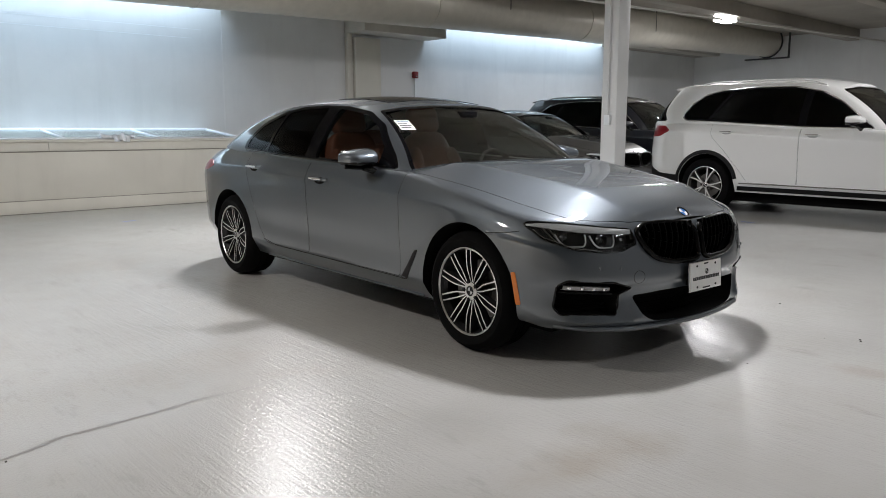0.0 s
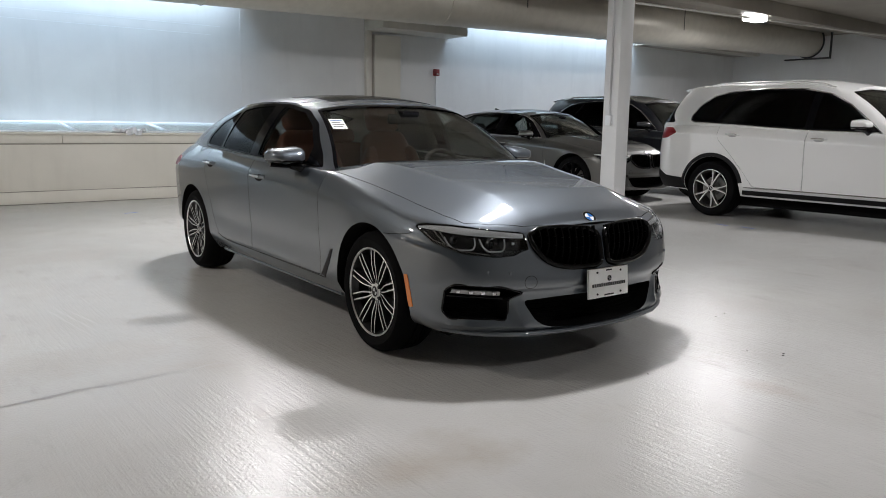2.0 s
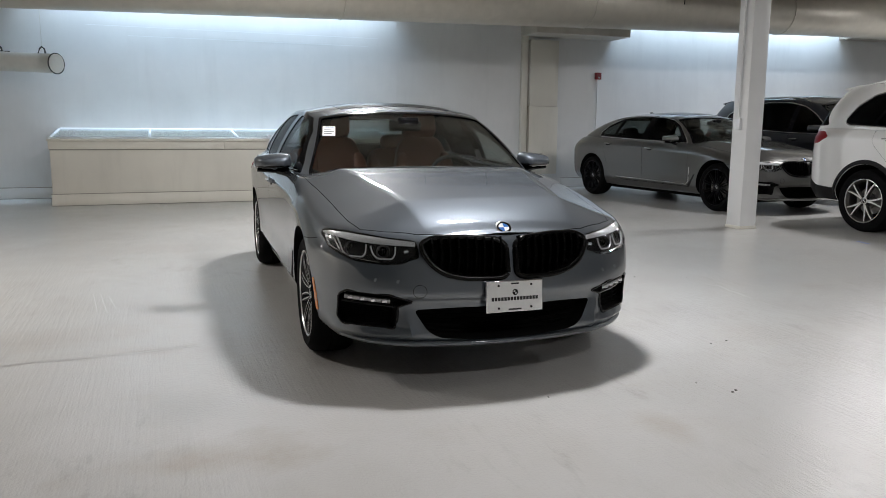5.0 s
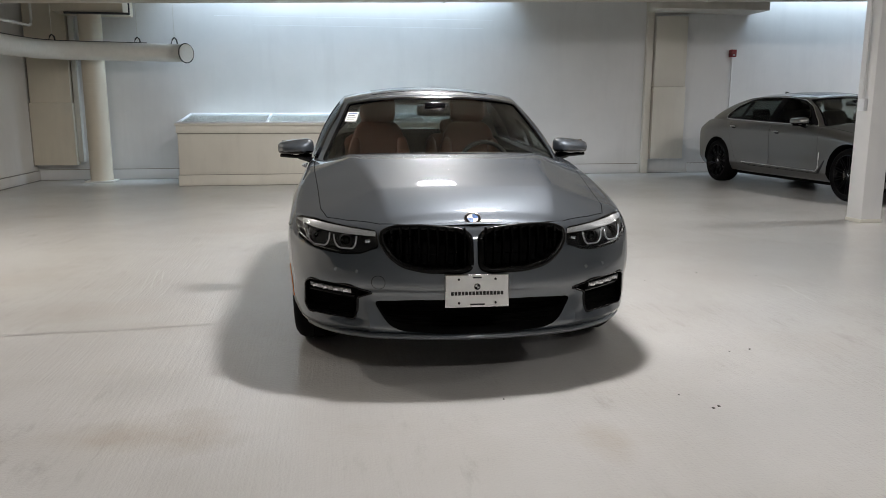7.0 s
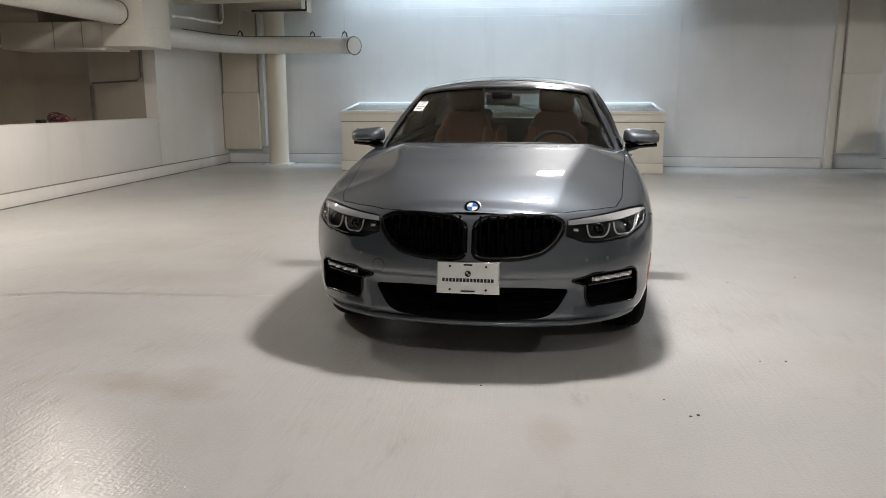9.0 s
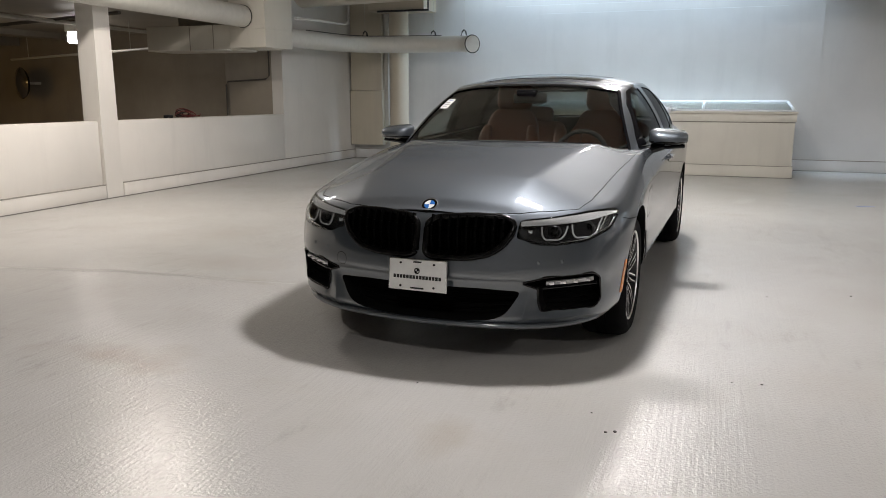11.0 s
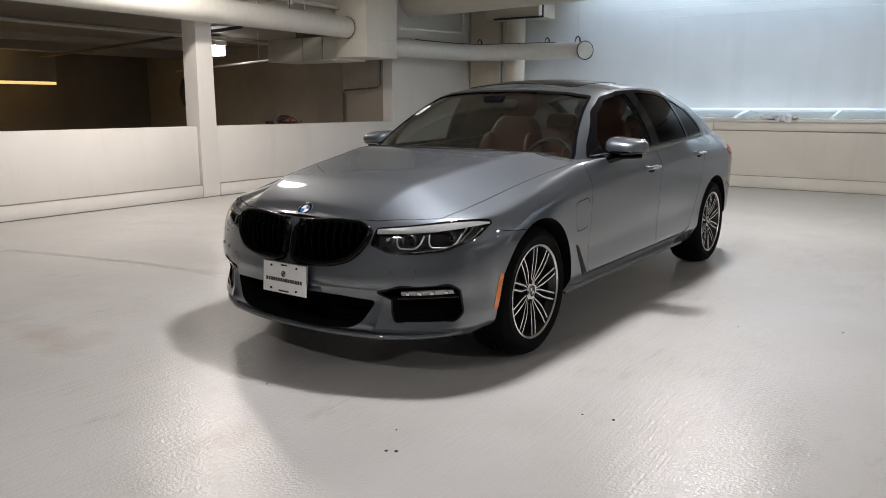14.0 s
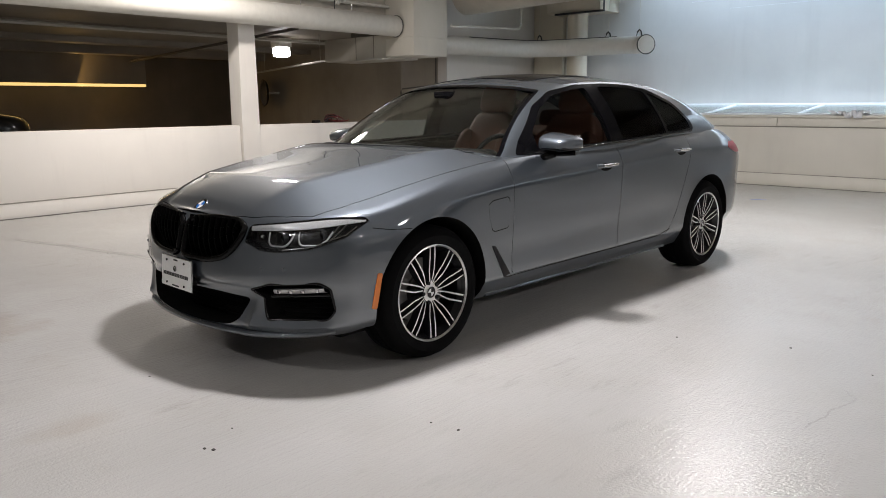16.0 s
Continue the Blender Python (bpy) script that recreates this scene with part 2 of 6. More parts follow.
# grey strips that paint the shade line along the plinths' top edges
SHADE_LINE = plain("shade_line", (0.30, 0.285, 0.25), 0.7)
shade_strips = B()
box(shade_strips, XL, XL + 0.0475, YF, 6.62, 0.175, 0.184)
box(shade_strips, XL, XL + 0.0475, 6.94, 13.9, 0.175, 0.184)
box(shade_strips, XL + 0.05, 10.3, YB - 0.0425, YB, 0.19, 0.200)
box(shade_strips, 11.4, XR, YB - 0.0425, YB, 0.19, 0.200)
structure("shade_line", shade_strips, SHADE_LINE, "grey strip painted as the shade line on the plinth's top", "trim")

# ceiling with its light slots along the north wall
top = B()
box(top, FAR, XR + 0.3, YF - 0.3, 13.5, ZC, ZC + 0.25)
for x0, x1 in ((FAR, 1.0), (7.5, 12.6), (19.3, XR + 0.3)):
    box(top, x0, x1, 13.5, YB, ZC - 0.44, ZC + 0.25)
box(top, FAR, XR + 0.3, 13.5, YB + 0.3, 4.75, 4.9)
box(top, FAR, XR + 0.3, 13.35, 13.5, ZC, 4.75)
for y in (-5.0, -2.2, 0.6, 3.4, 6.2, 9.0, 12.0):
    box(top, XL, XR, y - 0.16, y + 0.16, ZC - 0.30, ZC, 0.01)
structure("ceiling", top, CEIL, "dim grey concrete ceiling with ribs", "ceiling")
structure("soffit_beam", box(B(), XL, XR, 13.05, 13.5, 3.55, ZC, 0.015), BEAM, "cream painted concrete soffit beam below the ceiling", "beam")


# ---- car materials ----
def car_paint(name, colour, metal, rough, flake=0.12, coat=1.0, ior=1.5):
    m, nt, b = mat(name)
    v = coords(nt)
    f = noise_of(nt, v, 900, 2)
    dust = noise_of(nt, v, 5, 5)
    lo, hi = tuple(c * (1 - flake) for c in colour), tuple(c * (1 + flake) for c in colour)
    c = ramp(nt, f, [(0.35, lo), (0.65, hi)])
    nt.links.new(c, b.inputs["Base Color"])
    nt.links.new(ramp(nt, dust, [(0.3, grey(rough)), (0.8, grey(rough + 0.01))]), b.inputs["Roughness"])
    b.inputs["Metallic"].default_value = metal
    b.inputs["Coat Weight"].default_value = coat
    b.inputs["Coat Roughness"].default_value = 0.015
    b.inputs["Coat IOR"].default_value = ior
    return m


GREYPAINT = car_paint("grey_metallic_paint", (0.082, 0.097, 0.115), 0.74, 0.48, 0.10, 1.0, 2.0)
WHITEPAINT = car_paint("white_paint", (0.88, 0.88, 0.87), 0.0, 0.3, 0.02)
SILVERPAINT = car_paint("dark_silver_paint", (0.120, 0.119, 0.115), 0.8, 0.36, 0.06, 1.0, 1.7)
BLACKPAINT = car_paint("black_paint", (0.006, 0.007, 0.010), 0.1, 0.3)
BLACKGLOSS = plain("gloss_black_trim", (0.004, 0.004, 0.005), 0.14, 0, 0.0, bumpy=0, spec=0.3)
RIMBLACK = plain("grille_rim_black", (0.003, 0.003, 0.003), 0.22, bumpy=0, spec=0.16)
SMOKED = glass("smoked_rear_glass", (0.50, 0.53, 0.52))
FRAMEBLACK = plain("black_window_frame", (0.004, 0.004, 0.005), 0.10, bumpy=0, spec=0.10)
BLACKMATT = plain("matt_black_plastic", (0.012, 0.012, 0.013), 0.6, spec=0.25)
RUBBER = plain("tyre_rubber", (0.0045, 0.0045, 0.0048), 0.75, scale=60, spec=0.08)
WELL = plain("wheel_well_lining", (0.005, 0.005, 0.005), 0.9, spec=0.1)
CHROME = plain("satin_chrome", (0.75, 0.75, 0.76), 0.16, 1.0, bumpy=0, grain=0.02)
MACHINED = plain("machined_alloy", (0.78, 0.77, 0.76), 0.28, 0.9, grain=0.04)
GRAPHITE = plain("graphite_alloy", (0.035, 0.035, 0.038), 0.3, 0.5, 0.4)
DISC = plain("brake_disc_steel", (0.24, 0.23, 0.22), 0.4, 0.9)
TAN = plain("tan_leather", (0.20, 0.066, 0.034), 0.5, grain=0.12, scale=50, bumpy=0.2)
LINER = plain("roof_lining", (0.30, 0.285, 0.26), 0.8)
CLOTH = plain("dark_interior", (0.011, 0.0105, 0.010), 0.75, bumpy=0.1, spec=0.12)
PLATE = plain("white_plate", (0.82, 0.82, 0.80), 0.35, bumpy=0)
INK = plain("black_print", (0.02, 0.02, 0.02), 0.5, bumpy=0)
AMBER = plain("amber_reflector", (0.75, 0.20, 0.02), 0.25, 0, 0.8, bumpy=0)
TAILRED = plain("red_lamp_lens", (0.23, 0.008, 0.013), 0.3, 0, 0.0, bumpy=0, spec=0.3)
BLUE = plain("blue_enamel", (0.02, 0.13, 0.42), 0.25, bumpy=0)
WHITE = plain("white_enamel", (0.8, 0.8, 0.8), 0.25, bumpy=0)
SCREEN = glass("windscreen_glass", (0.88, 0.91, 0.89), 0.0, 0.075)
TINT = glass("tinted_glass", (0.64, 0.66, 0.65), 0.0, 0.012, 0.3)
TINT_DARK = glass("dark_tinted_glass", (0.16, 0.165, 0.17), 0.0, 0.012, 0.3)
LENS = glass("lamp_lens", (0.93, 0.95, 0.96))
DRL = plain("lamp_light_guide", (0.55, 0.55, 0.56), 0.25, 0.1, 0.5, bumpy=0)
BROW = plain("pale_lamp_trim", (0.74, 0.73, 0.73), 0.3, 0.15, 0.3, bumpy=0)
LAMPBED = plain("dark_lamp_bed", (0.015, 0.015, 0.016), 0.3, 0.3, bumpy=0)
SLAT = plain("grille_black", (0.002, 0.002, 0.002), 0.6, bumpy=0, spec=0.03)
SPEC = plain("bright_reflector", (0.85, 0.86, 0.88), 0.12, 1.0, bumpy=0, grain=0.02)


# ---- car shape ----
def smooth_curve(table):
    """A monotone cubic through (x, value) pairs."""
    xs, ys = np.array([a for a, _ in table], float), np.array([b for _, b in table], float)
    h, d = np.diff(xs), np.diff(ys) / np.diff(xs)
    s = np.zeros(len(xs))
    s[0], s[-1] = d[0], d[-1]
    for i in range(1, len(xs) - 1):
        if d[i - 1] * d[i] > 0:
            w1, w2 = 2 * h[i] + h[i - 1], h[i] + 2 * h[i - 1]
            s[i] = (w1 + w2) / (w1 / d[i - 1] + w2 / d[i])

    def at(x):
        x = min(max(x, xs[0]), xs[-1])
        i = min(int(np.searchsorted(xs, x, side="right")) - 1, len(h) - 1)
        t = (x - xs[i]) / h[i]
        return (ys[i] * (1 + 2 * t) * (1 - t) ** 2 + s[i] * h[i] * t * (1 - t) ** 2 + ys[i + 1] * t * t * (3 - 2 * t) + s[i + 1] * h[i] * t * t * (t - 1))
    return at


def spline3(points, n):
    """n points along a Catmull-Rom curve through points."""
    p = [Vector(q) for q in points]
    p = [p[0] * 2 - p[1]] + p + [p[-1] * 2 - p[-2]]
    out = []
    for k in range(n):
        f = k / (n - 1) * (len(p) - 3)
        i = min(int(f), len(p) - 4)
        t = f - i
        a, b, c, d = p[i:i + 4]
        out.append(0.5 * (2 * b + (c - a) * t + (2 * a - 5 * b + 4 * c - d) * t * t + (3 * b - a - 3 * c + d) * t ** 3))
    return out


FLANK_LOW = smooth_curve([(0, 0.90), (0.06, 0.930), (0.12, 0.957), (0.155, 0.968), (0.175, 0.978), (0.25, 0.9825), (0.45, 0.9875), (0.7, 0.994), (0.9, 0.9985), (1.0, 1.0)])
FLANK_HIGH = smooth_curve([(0, 1.0), (0.25, 0.987), (0.5, 0.970), (0.75, 0.949), (0.9, 0.933), (1.0, 0.915)])


def body_solid(s):
    """The closed lower body of a car; y runs from the front axle to the tail."""
    front, rear, wide = smooth_curve(s["front"]), smooth_curve(s["rear"]), smooth_curve(s["wide"])
    low, high, mid, g = smooth_curve(s["low"]), smooth_curve(s["high"]), smooth_curve(s["mid"]), smooth_curve(s["girth"])
    yf, yr, p = s["round_front"], s["round_rear"], s.get("power", 3.2)
    nf, ns, nr = 56, 110, 30
    levels, below = 44, 28
    sharp = smooth_curve(s["crease"]) if "crease" in s else None
    cols = []
    for i in range(nf + ns + nr + 1):
        if i <= nf:
            a = radians(90) * i / nf
            cols.append(("f", math.sin(a), math.cos(a) ** (2 / s.get("power_front", p))))
        elif i <= nf + ns:
            cols.append(("s", 1.0, yf + (yr - yf) * (i - nf) / ns))
        else:
            a = radians(90) * (1 - (i - nf - ns) / nr)
            cols.append(("r", math.sin(a), math.cos(a) ** (2 / p)))

    def place(col, j):
        where, k, q = col
        y = {"f": yf - q * (yf + 0.83), "s": q, "r": yr + q * (s["tail"] - yr)}[where]
        zl, zh = low(y), high(y)
        vc = sharp(y) if sharp else below / levels
        v = vc * j / below if j <= below else vc + (1 - vc) * (j - below) / (levels - below)
        z = zl + (zh - zl) * v
        if where == "f":
            y = yf - q * (yf - front(z))
        elif where == "r":
            y = yr + q * (rear(z) - yr)
        form = g(v)
        if sharp:
            fade = min(1.0, max(0.0, (y + 0.30) / 0.75))
            fade *= fade * (3 - 2 * fade)
            form += fade * ((FLANK_LOW(v / vc) if v <= vc else FLANK_HIGH((v - vc) / (1 - vc))) - form)
            between = min(1.0, max(0.0, (y - 0.42) / 0.25)) * min(1.0, max(0.0, (s["wheelbase"] - 0.45 - y) / 0.25))
            form -= 0.0075 * between * math.exp(-((v / vc - 0.40) / 0.13) ** 2)
        x = wide(y) * k * form
        if "tumble" in s and v > 0.74:
            x *= 1 - s["tumble"] * min(1.0, max(0.0, (y - 2.35) / 0.65)) * ((v - 0.74) / 0.26) ** 1.4
        if where == "f" and "nose" in s:
            y += s["nose"](x, z)
        if sharp:
            for wy, ar in zip((0.0, s["wheelbase"]), s["arch"]):
                r = math.hypot(y - wy, z - s["hub"])
                x += 0.003 * k * math.exp(-max(0.0, r - ar) / 0.030)
        return Vector((x, y, z))
    bm = B()
    sides = []
    for sign in (1, -1):
        grid = []
        for c in cols:
            pts = [place(c, j) for j in range(levels + 1)]
            grid.append([bm.verts.new((sign * q.x, q.y, q.z)) for q in pts])
        for a, b in zip(grid, grid[1:]):
            for j in range(levels):
                bm.faces.new((a[j], b[j], b[j + 1], a[j + 1]))
        sides.append(grid)
    na = 60
    for level, sgn in ((levels, 1), (0, -1)):
        rows = []
        for i, c in enumerate(cols):
            e = sides[0][i][level].co
            row = [sides[0][i][level]]
            for k in range(1, na):
                t = 1 - 2 * k / na
                if sgn > 0 and "ridge" in s:
                    # one row of the sheet runs along each ridge
                    tr, u = s["ridge"](e.x, e.y), abs(t)
                    t = math.copysign(tr + (u - 0.4) / 0.6 * (1 - tr) if u >= 0.4 else u / 0.4 * tr, t)
                x, y, z = e.x * t, e.y, e.z
                if sgn > 0:
                    lift = mid(y) - e.z
                    z += s["top"](t, e.x, y, lift) if "top" in s else lift * (1 - abs(t) ** 2.3)
                row.append(bm.verts.new((x, y, z)))
            row.append(sides[1][i][level])
            rows.append(row)
        for a, b in zip(rows, rows[1:]):
            for k in range(na):
                bm.faces.new((a[k], a[k + 1], b[k + 1], b[k]))
    bmesh.ops.remove_doubles(bm, verts=bm.verts, dist=0.0004)
    bmesh.ops.dissolve_degenerate(bm, edges=bm.edges, dist=0.0001)
    bmesh.ops.recalc_face_normals(bm, faces=bm.faces)
    return bm


def cabin_solid(s, inset=0.0, n=72, levels=14):
    """The closed upper body, drawn in by inset."""
    low, top, crown = spline3(s["cabin_low"], n), spline3(s["cabin_top"], n), smooth_curve(s["crown"])
    bm = B()
    sides = []
    centre = Vector((0, sum(p.y for p in low) / n, 1.0))

    for sign in (1, -1):
        grid = []
        for i in range(n):
            a, b = low[i], top[i]
            d = low[min(i + 1, n - 1)] - low[max(i - 1, 0)]
            side = Vector((-d.y, d.x, 0)).normalized()
            side = -side if side.dot(Vector((a.x, a.y - centre.y, 0))) < 0 else side
            slope = (b - a).normalized()
            tang = Vector((d.x, d.y, 0)).normalized()
            nrm = slope.cross(tang).normalized()
            nrm = -nrm if nrm.dot(side) < 0 else nrm
            col = [a + Vector((0, 0, -0.10)) - slope * 0.0]
            col += [a.lerp(b, j / levels) + nrm * (s.get("bulge", 0.028) * 4 * (j / levels) * (1 - j / levels)) for j in range(levels + 1)]
            col = [q - nrm * inset - Vector((0, 0, inset * 0.6 * (k - 1) / levels if k else 0)) for k, q in enumerate(col)]
            for q in col:
                if i in (0, n - 1):
                    q.x = 0.0
            grid.append([bm.verts.new((sign * q.x, q.y, q.z)) for q in col])
        for a, b in zip(grid, grid[1:]):
            for j in range(levels + 1):
                bm.faces.new((a[j], b[j], b[j + 1], a[j + 1]))
        sides.append(grid)
    na = 22
    for level, up in ((-1, True), (0, False)):
        rows = []
        for i in range(n):
            e = sides[0][i][level].co
            row = [sides[0][i][level]]
            for k in range(1, na):
                t = 1 - 2 * k / na
                z = e.z
                if up:
                    z += max(0.0, crown(e.y) - inset - e.z) * (1 - abs(t) ** 2.2)
                row.append(bm.verts.new((e.x * t, e.y, z)))
            row.append(sides[1][i][level])
            rows.append(row)
        for a, b in zip(rows, rows[1:]):
            for k in range(na):
                bm.faces.new((a[k], a[k + 1], b[k + 1], b[k]))
    bmesh.ops.remove_doubles(bm, verts=bm.verts, dist=0.0004)
    bmesh.ops.dissolve_degenerate(bm, edges=bm.edges, dist=0.0001)
    bmesh.ops.recalc_face_normals(bm, faces=bm.faces)
    return bm


def prism(poly, axis, lo, hi, grow=0.0):
    """A solid with the outline poly, drawn along an axis. x: (y, z) outline; y: (x, z); z: (x, y)."""
    pts = [Vector(p) for p in poly]
    if grow:
        n = len(pts)
        area = sum(pts[i].x * pts[(i + 1) % n].y - pts[(i + 1) % n].x * pts[i].y for i in range(n))
        out = []
        for i in range(n):
            a, b, c = pts[i - 1], pts[i], pts[(i + 1) % n]
            n1 = Vector(((b - a).y, -(b - a).x)).normalized()
            n2 = Vector(((c - b).y, -(c - b).x)).normalized()
            k = (n1 + n2)
            k = k / max(0.35, k.dot(n1)) if k.length > 1e-6 else n1
            out.append(b + k * (grow if area > 0 else -grow))
        pts = out
    put = {"x": lambda p, d: (d, p.x, p.y), "y": lambda p, d: (p.x, d, p.y), "z": lambda p, d: (p.x, p.y, d)}[axis]
    bm = B()
    a = [bm.verts.new(put(p, lo)) for p in pts]
    b = [bm.verts.new(put(p, hi)) for p in pts]
    bm.faces.new(a)
    bm.faces.new(b[::-1])
    for i in range(len(pts)):
        j = (i + 1) % len(pts)
        bm.faces.new((a[i], b[i], b[j], a[j]))
    bmesh.ops.recalc_face_normals(bm, faces=bm.faces)
    return bm


def round_poly(poly, r=0.03, seg=4):
    """The outline with rounded corners."""
    pts = [Vector(p) for p in poly]
    out = []
    n = len(pts)
    for i in range(n):
        a, b, c = pts[i - 1], pts[i], pts[(i + 1) % n]
        d = min(r, (a - b).length * 0.45, (c - b).length * 0.45)
        p, q = b + (a - b).normalized() * d, b + (c - b).normalized() * d
        for k in range(seg + 1):
            t = k / seg
            out.append((1 - t) ** 2 * p + 2 * t * (1 - t) * b + t * t * q)
    return [(v.x, v.y) for v in out]


def flip(poly):
    return [(-a, b) for a, b in poly][::-1]


def solid(bm, materials=()):
    me = bpy.data.meshes.new("solid")
    bm.to_mesh(me)
    bm.free()
    for m in materials:
        me.materials.append(m)
    return new("solid", me)


def carve(base, steps):
    """A new mesh: base after DIFFERENCE, INTERSECT or UNION with each solid in turn."""
    for op, cutter in steps:
        mod = base.modifiers.new("cut", "BOOLEAN")
        mod.operation, mod.object, mod.solver, mod.material_mode = op, cutter, "MANIFOLD", "TRANSFER"
    bpy.context.view_layer.update()
    me = bpy.data.meshes.new_from_object(base.evaluated_get(bpy.context.evaluated_depsgraph_get()))
    base.modifiers.clear()
    return me


def discard(*obs):
    for ob in obs:
        bpy.data.objects.remove(ob, do_unlink=True)


def panel(name, me, parent, label="", smooth=30.0, material=None):
    """Links a carved mesh as one part with soft shading."""
    bm = B()
    bm.from_mesh(me)
    bmesh.ops.remove_doubles(bm, verts=bm.verts, dist=0.0002)
    for f in bm.faces:
        f.smooth = True
    for e in bm.edges:
        if len(e.link_faces) == 2 and e.calc_face_angle(0) > radians(smooth):
            e.smooth = False
    bm.to_mesh(me)
    bm.free()
    if material:
        me.materials.clear()
        me.materials.append(material)
    ob = new(name, me)
    ob.parent = parent
    return tagged(ob, label) if label else ob


def lathe(bm, profile, seg=48, axis="x"):
    """A ring turned about the x axis from (x, radius) pairs."""
    rings = []
    for x, r in profile:
        rings.append([bm.verts.new((x, r * math.cos(2 * math.pi * k / seg), r * math.sin(2 * math.pi * k / seg))) for k in range(seg)])
    for a, b in zip(rings, rings[1:]):
        for k in range(seg):
            bm.faces.new((a[k], a[(k + 1) % seg], b[(k + 1) % seg], b[k]))
    return bm


def bar(bm, pts, widths, x0, x1):
    """A flat spoke in the wheel's plane along (y, z) points, x0 to x1 thick, bevelled towards its face."""
    n = len(pts)
    rows = []
    for i in range(n):
        a, b = Vector(pts[max(0, i - 1)]), Vector(pts[min(n - 1, i + 1)])
        d = (b - a).normalized()
        q = Vector((-d.y, d.x))
        c, w = Vector(pts[i]), widths[i]
        xf = x1[i] if isinstance(x1, (list, tuple)) else x1
        rows.append([bm.verts.new((x, *(c + q * k))) for x, k in ((x0, -w * 0.62), (xf - 0.004, -w * 0.55), (xf, -w * 0.40), (xf, w * 0.40), (xf - 0.004, w * 0.55), (x0, w * 0.62))])
    for a, b in zip(rows, rows[1:]):
        for k in range(6):
            f = bm.faces.new((a[k], a[(k + 1) % 6], b[(k + 1) % 6], b[k]))
            f.material_index = 1 if k == 2 else 0
    bm.faces.new(rows[0])
    bm.faces.new(rows[-1][::-1])


def roundel(parent, r, place, name="emblem", plain_black=False):
    """A round enamel badge with blue and white quarters and a black ring, its face towards +x."""
    bm = B()
    lathe(bm, [(0.0, r), (0.003, r), (0.004, r * 0.93), (0.003, r * 0.66), (0.003, 0.0001)], 32)
    for f in bm.faces:
        c = f.calc_center_median()
        d = math.hypot(c.y, c.z)
        f.material_index = 0 if d > r * 0.9 else 1 if d > r * 0.62 else (2 if c.y * c.z > 0 else 3)
    ob = part(name, bm, [CHROME, BLACKGLOSS, BLACKGLOSS if plain_black else BLUE, CHROME if plain_black else WHITE], parent, "round enamel badge with a chrome rim")
    ob.matrix_local = place
    return ob


def wheel_of(parent, place, side, tyre_r, rim_r, width, style, faces=(GRAPHITE, MACHINED)):
    """A wheel on one axle end; side is 1 where its face looks to +x."""
    w = new("wheel")
    w.parent = parent
    w.matrix_local = place @ (Matrix.Identity(4) if side > 0 else pose(0, 0, 0, 0, 0, 180))
    h = width / 2
    bm = B()
    lathe(bm, [(-h + 0.012, rim_r - 0.005), (-h, rim_r + 0.02), (-h - 0.006, (rim_r + tyre_r) / 2), (-h + 0.012, tyre_r - 0.018), (-h + 0.04, tyre_r - 0.003),
               (-0.03, tyre_r), (-0.028, tyre_r - 0.007), (-0.02, tyre_r - 0.007), (-0.018, tyre_r), (0.018, tyre_r), (0.02, tyre_r - 0.007), (0.028, tyre_r - 0.007), (0.03, tyre_r),
               (h - 0.04, tyre_r - 0.003), (h - 0.012, tyre_r - 0.018), (h + 0.006, (rim_r + tyre_r) / 2), (h, rim_r + 0.02), (h - 0.012, rim_r - 0.005), (h - 0.05, rim_r - 0.02)], 64)
    part("tyre", bm, RUBBER, w)
    bm = B()
    lathe(bm, [(-h + 0.02, rim_r - 0.006), (-h + 0.03, rim_r - 0.03), (h - 0.05, rim_r - 0.028), (h - 0.03, rim_r - 0.016)], 64)
    lathe(bm, [(h - 0.03, rim_r - 0.018), (h - 0.009, rim_r - 0.011), (h - 0.002, rim_r - 0.005), (h - 0.004, rim_r + 0.001), (h - 0.014, rim_r)], 64)
    for f in bm.faces:
        f.material_index = 1 if f.calc_center_median().x > h - 0.0065 else 0
    xf = h - 0.012
    if style == "twin":
        for k in range(5):
            for pair in (-1, 1):
                for lean in (-1, 1):
                    pts, ws, xs = [], [], []
                    for j in range(12):
                        t = j / 11
                        r = 0.046 + (rim_r - 0.010 - 0.046) * t
                        open_up = 1 - (1 - min(1.0, t / 0.55)) ** 2
                        ang = 2 * math.pi * k / 5 + pair * radians(18) * (0.62 + 0.38 * open_up) + lean * (0.0045 + 0.0125 * min(1.0, t / 0.4) ** 0.8) / r
                        pts.append((r * math.cos(ang), r * math.sin(ang)))
                        ws.append(0.0085 + 0.0015 * t)
                        xs.append(xf - 0.024 + 0.022 * math.sin(t * math.pi * 0.55))
                    bar(bm, pts, ws, xf - 0.05, xs)
    elif style == "five":
        for k in range(5):
            for lean in (-1, 1):
                pts = []
                for j in range(6):
                    t = j / 5
                    r = 0.04 + (rim_r - 0.05) * t
                    ang = 2 * math.pi * k / 5 + lean * (0.06 + 0.17 * t)
                    pts.append((r * math.cos(ang), r * math.sin(ang)))
                bar(bm, pts, [0.025 - 0.005 * j / 5 for j in range(6)], xf - 0.05, xf - 0.006)
    cyl(bm, (xf - 0.055, 0, 0), (xf - 0.020, 0, 0), 0.068, 0.050, 32)
    for f in bm.faces:
        c = f.calc_center_median()
        if math.hypot(c.y, c.z) < 0.02 and c.x > xf - 0.03:
            f.material_index = 1
    part("rim", bm, list(faces), w, smooth=28)
    for k in range(5):
        a = 2 * math.pi * (k + 0.5) / 5
        bm = cyl(B(), (xf - 0.03, 0.052 * math.cos(a), 0.052 * math.sin(a)), (xf - 0.012, 0.052 * math.cos(a), 0.052 * math.sin(a)), 0.011, 0.010, 8)
